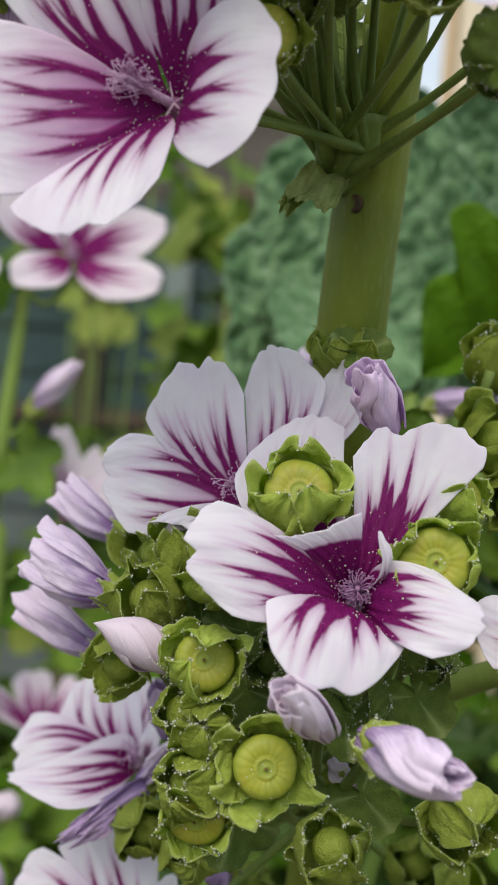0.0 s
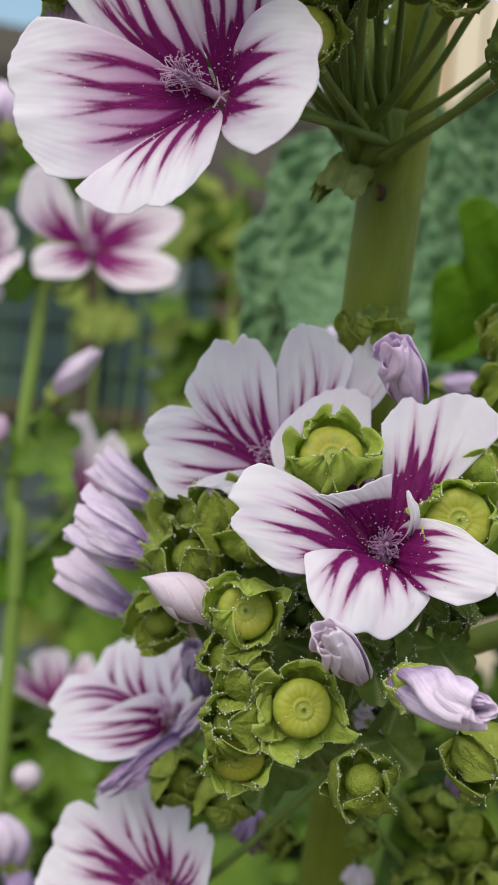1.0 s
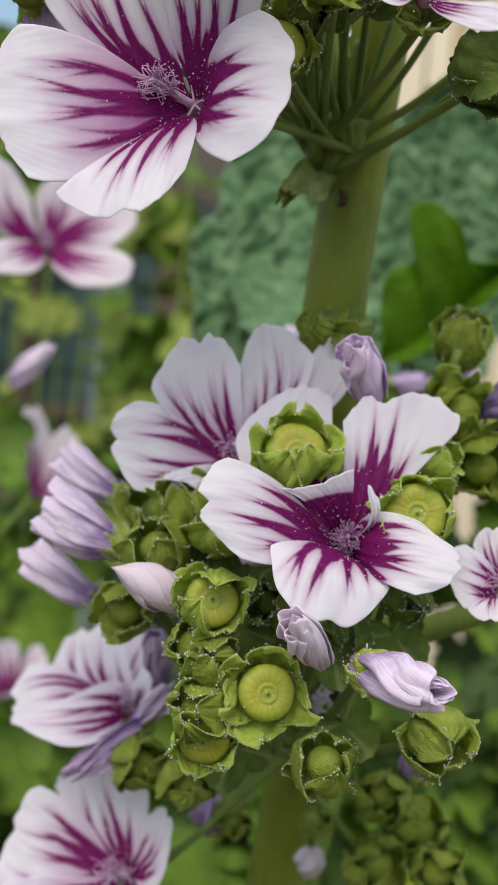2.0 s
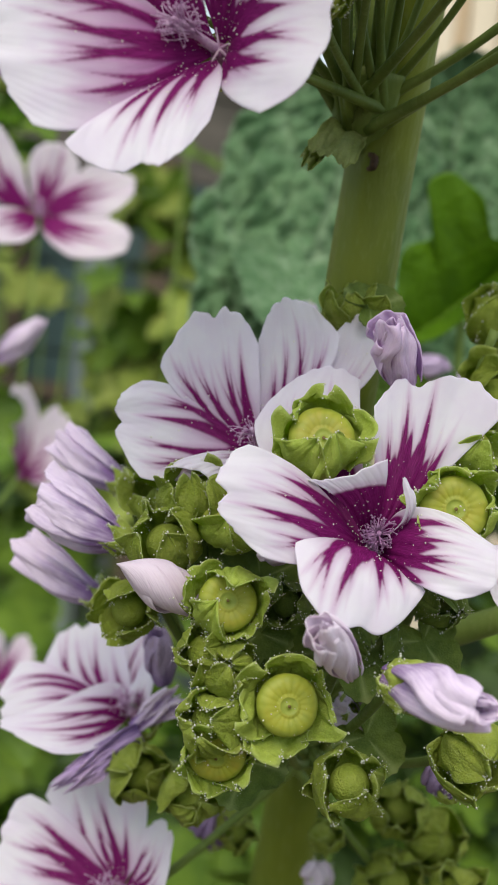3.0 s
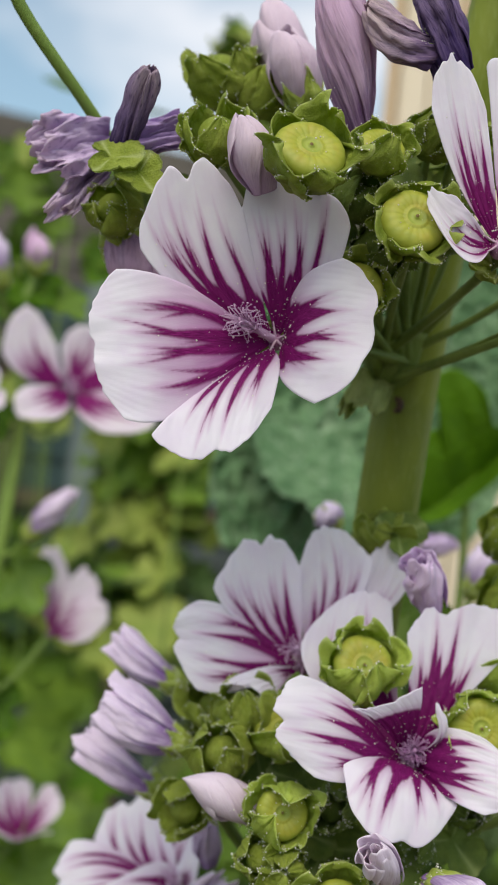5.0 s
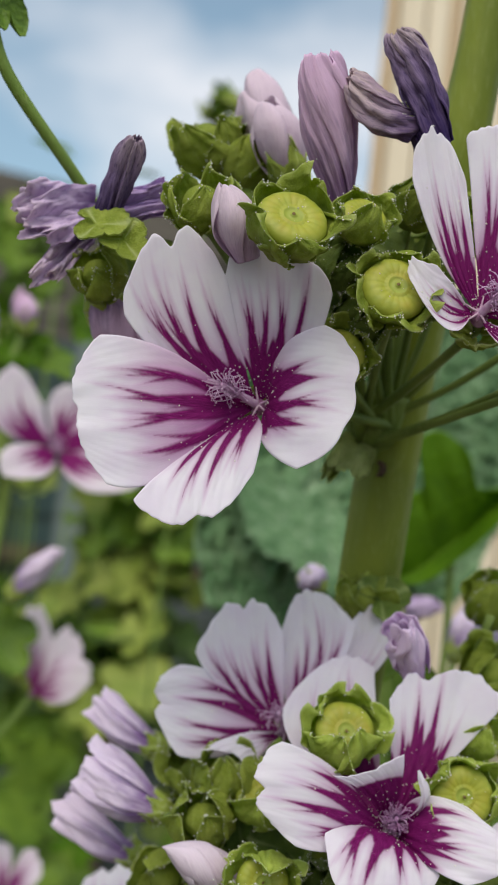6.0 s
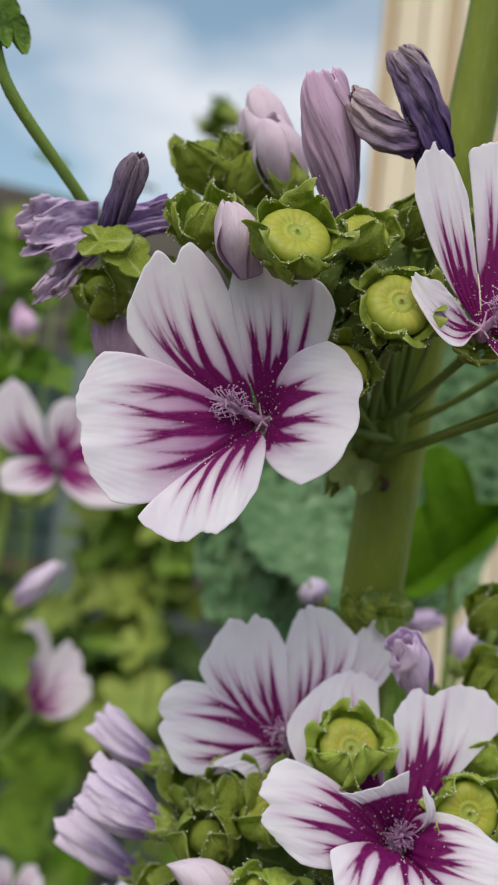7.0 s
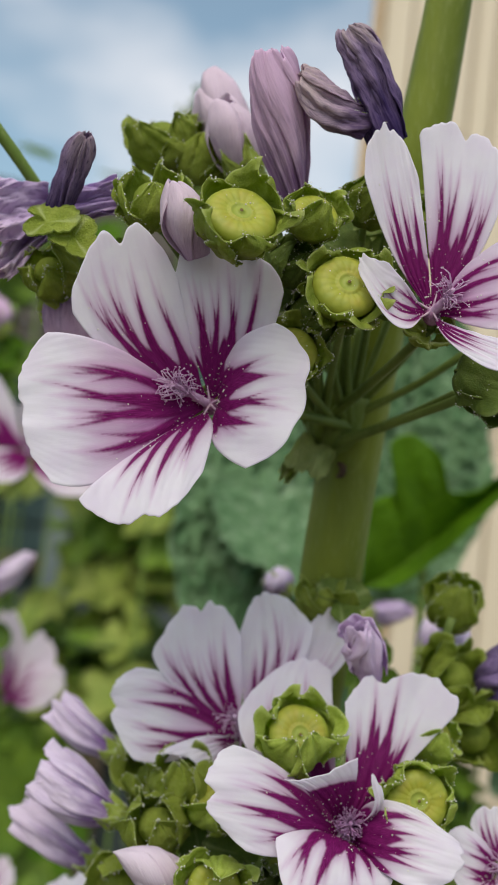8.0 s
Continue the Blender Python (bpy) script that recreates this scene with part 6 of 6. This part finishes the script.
tube("leaf_stalk", [(0.0785, 0.3940, 0.9531), (0.075, 0.40, 0.85), (0.012, 0.382, 0.62)], [0.0014, 0.0016, 0.0020], STEM_FAR, mallow, 14, 8)
for q in ((0.0239, 0.4720, 0.9009), (0.0860, 0.5020, 0.9225), (0.0588, 0.4520, 0.9238)):
    tube("leaf_stalk", [(0.10, 0.56, 0.0), (0.09, 0.55, 0.55), q], [0.008, 0.006, 0.004], STEM_FAR, kale, 16, 10)

# ---------------------------------------------------------------- mallows further back
back_mallow = thing("mallow_plant", (-0.10, 0.47, 0.0), "slender striped mallow with pink-veined flowers further back", "flowering plant")
tube("stem", [(-0.10, 0.475, 0.0), (-0.0962, 0.4750, 0.7723), (-0.1011, 0.4750, 0.8558), (-0.0987, 0.4740, 0.8992), (-0.0969, 0.4780, 0.9552), (-0.1035, 0.4820, 0.9942), (-0.0932, 0.4850, 1.0332)], [0.0045, 0.0036, 0.0031, 0.0030, 0.0028, 0.0024, 0.0018], STEM_FAR, back_mallow, 40, 12)
flower(back_mallow, (-0.0767, 0.4700, 0.9679), (0.05, -0.95, 0.15), [
    dict(left=(-0.1002, 0.4609, 0.9722), corner=(-0.1089, 0.4582, 0.9860), tip=(-0.0988, 0.4606, 0.9987), far=(-0.0862, 0.4641, 0.9938), right=(-0.0821, 0.4674, 0.9776), round_=0.2, notch=0.0),
    dict(left=(-0.0812, 0.4695, 0.9781), corner=(-0.0845, 0.4668, 0.9914), tip=(-0.0719, 0.4669, 0.9958), far=(-0.0595, 0.4668, 0.9899), right=(-0.0669, 0.4692, 0.9782), round_=0.2, notch=0.0),
    dict(left=(-0.0643, 0.4664, 0.9827), corner=(-0.0541, 0.4637, 0.9921), tip=(-0.0414, 0.4610, 0.9827), far=(-0.0420, 0.4599, 0.9690), right=(-0.0596, 0.4647, 0.9667), round_=0.2, notch=0.0),
    dict(left=(-0.0583, 0.4633, 0.9666), corner=(-0.0419, 0.4579, 0.9692), tip=(-0.0393, 0.4545, 0.9573), far=(-0.0536, 0.4545, 0.9471), right=(-0.0693, 0.4618, 0.9550), round_=0.2, notch=0.0),
    dict(left=(-0.0885, 0.4640, 0.9676), corner=(-0.1000, 0.4578, 0.9654), tip=(-0.0968, 0.4557, 0.9547), far=(-0.0854, 0.4575, 0.9510), right=(-0.0774, 0.4632, 0.9572), round_=0.2, notch=0.0),
], "pink-veined mallow flower further back", seed=23, res=(30, 25), mat=PETAL_FAR, wash=1.1, wash_len=1.1, reach=0.95, core=0.36, vw=0.16)
flower(back_mallow, (-0.1240, 0.4660, 0.9626), (0.1, -0.9, 0.2), [
    dict(tip=(-0.1067, 0.4550, 0.9728), width=0.0191), dict(tip=(-0.1048, 0.4520, 0.9529), width=0.0212), dict(tip=(-0.1183, 0.4600, 0.9388), width=0.0212), dict(tip=(-0.1361, 0.4600, 0.9814), width=0.0212),
], "deep pink mallow flower further back", seed=24, res=(24, 19), mat=PETAL_FAR, wash=1.3, reach=1.0, stamen=0)
flower(back_mallow, (-0.0737, 0.4850, 0.8622), (0.1, -0.95, 0.25), [
    dict(left=(-0.0816, 0.4870, 0.8806), corner=(-0.0842, 0.4870, 0.8963), tip=(-0.0774, 0.4870, 0.9009), far=(-0.0704, 0.4870, 0.8957), right=(-0.0681, 0.4870, 0.8783), round_=0.2, notch=0.03),
    dict(left=(-0.0701, 0.4840, 0.8759), corner=(-0.0696, 0.4840, 0.8911), tip=(-0.0598, 0.4840, 0.8911), far=(-0.0524, 0.4840, 0.8831), right=(-0.0602, 0.4840, 0.8709), round_=0.2, notch=0.03),
    dict(left=(-0.0639, 0.4800, 0.8769), corner=(-0.0541, 0.4800, 0.8822), tip=(-0.0498, 0.4800, 0.8745), far=(-0.0519, 0.4800, 0.8646), right=(-0.0625, 0.4800, 0.8598), round_=0.2, notch=0.03),
], "half-closed pink flower seen from the side", seed=25, res=(30, 25), mat=PETAL_FAR, wash=0.9, wash_len=1.2, reach=0.75, core=0.08, vw=0.06, stamen=0)
flower(back_mallow, (-0.0772, 0.4930, 0.7729), (0.0, -0.45, 0.85), [
    dict(tip=(-0.1045, 0.4850, 0.7901), width=0.0191), dict(tip=(-0.0840, 0.5000, 0.7955), width=0.0180), dict(tip=(-0.0627, 0.4900, 0.7941), width=0.0191), dict(tip=(-0.0892, 0.4700, 0.7823), width=0.0191), dict(tip=(-0.0677, 0.4700, 0.7806), width=0.0159),
], "pink mallow flower seen from the side", seed=26, res=(24, 19), mat=PETAL_FAR, wash=0.9, stamen=0)
furled(back_mallow, "flower_bud", (-0.0878, 0.4680, 0.9036), (-0.0688, 0.4600, 0.9267), 0.0052, FURL_LILAC, 111, "lilac furled bud further back", 0.3, 0.1, 0.45, nu=16, nv=9)
furled(back_mallow, "flower_bud", (-0.0972, 0.4800, 1.0183), (-0.1005, 0.4800, 1.0383), 0.0058, FURL_PINK, 112, "mauve bud further back", 0.3, -0.1, 0.45, nu=16, nv=9)
furled(back_mallow, "flower_bud", (-0.1107, 0.4600, 1.0072), (-0.1181, 0.4600, 1.0322), 0.0065, FURL_LILAC, 113, "lilac furled bud further back", 0.3, 0.1, 0.45, nu=16, nv=9)
furled(back_mallow, "flower_bud", (-0.0814, 0.4570, 0.7463), (-0.0822, 0.4550, 0.7583), 0.0055, FURL_WHITE, 114, "round white bud further back", 0.3, -0.1, 0.6, nu=16, nv=9)
furled(back_mallow, "flower_bud", (-0.0734, 0.4000, 0.7358), (-0.0835, 0.3950, 0.7568), 0.0075, FURL_LILAC, 115, "lilac furled flower further back", 0.3, 0.2, 0.5, nu=16, nv=9)
furled(back_mallow, "flower_bud", (-0.0700, 0.4000, 0.7218), (-0.0757, 0.4000, 0.7397), 0.0055, FURL_VIOLET, 116, "violet furled flower further back", 0.3, 0.2, 0.5, nu=16, nv=9)
furled(back_mallow, "flower_bud", (-0.1092, 0.4650, 0.8814), (-0.1072, 0.4650, 0.8969), 0.0050, FURL_PINK, 117, "mauve bud further back", 0.3, 0.0, 0.5, nu=16, nv=9)
for i, (q, n, s) in enumerate((((-0.0912, 0.4750, 0.8855), (0.2, -0.9, 0.4), 0.019), ((-0.1086, 0.4780, 0.9516), (-0.3, -0.8, 0.5), 0.014), ((-0.1068, 0.4820, 1.0036), (0.2, -0.8, 0.5), 0.014), ((-0.1004, 0.4850, 1.0117), (0.0, -0.8, 0.6), 0.016), ((-0.0865, 0.4880, 1.0089), (0.4, -0.7, 0.6), 0.014), ((-0.1002, 0.4800, 0.8314), (0.3, -0.8, 0.5), 0.020), ((-0.0730, 0.4900, 0.7586), (0.3, -0.8, 0.5), 0.022))):
    lobed_leaf(back_mallow, q, n, (0.6, 0.0, -0.8), s, (LEAF, LEAF_BRIGHT)[i % 2], "", lobes=5, seed=330 + i)
tube("pedicel", [(-0.0988, 0.4780, 0.9550), (-0.0872, 0.4820, 0.9493), (-0.0761, 0.4760, 0.9617)], [0.0013, 0.0011, 0.0012], STEM_FAR, back_mallow, 10, 8)
tube("pedicel", [(-0.0983, 0.4740, 0.8944), (-0.0929, 0.4720, 0.8961), (-0.0873, 0.4680, 0.9036)], [0.0013, 0.0011, 0.0012], STEM_FAR, back_mallow, 10, 8)
for a, q in (((-0.1000, 0.4760, 0.8318), (-0.0738, 0.4860, 0.8621)), ((-0.0948, 0.4760, 0.7602), (-0.0772, 0.4930, 0.7729)), ((-0.0931, 0.4760, 0.7363), (-0.0814, 0.4570, 0.7463)), ((-0.0891, 0.4760, 0.6887), (-0.0734, 0.4000, 0.7358)), ((-0.1005, 0.4750, 0.8702), (-0.1092, 0.4650, 0.8814)), ((-0.1040, 0.4820, 0.9941), (-0.1107, 0.4600, 1.0072))):
    tube("pedicel", [a, (np.array(a) + np.array(q)) / 2 + np.array((0.0, 0.0, -0.004)), q], [0.0013, 0.0011, 0.0012], STEM_FAR, back_mallow, 12, 8)

# sticky white grains on rims and petals
for plant, places in DUST.values():
    v, f = grains(places, 0.000135, np.random.RandomState(9))
    tagged(link_mesh("pollen", v, f, POLLEN, plant, "fine white pollen grains"), kind="stuff")
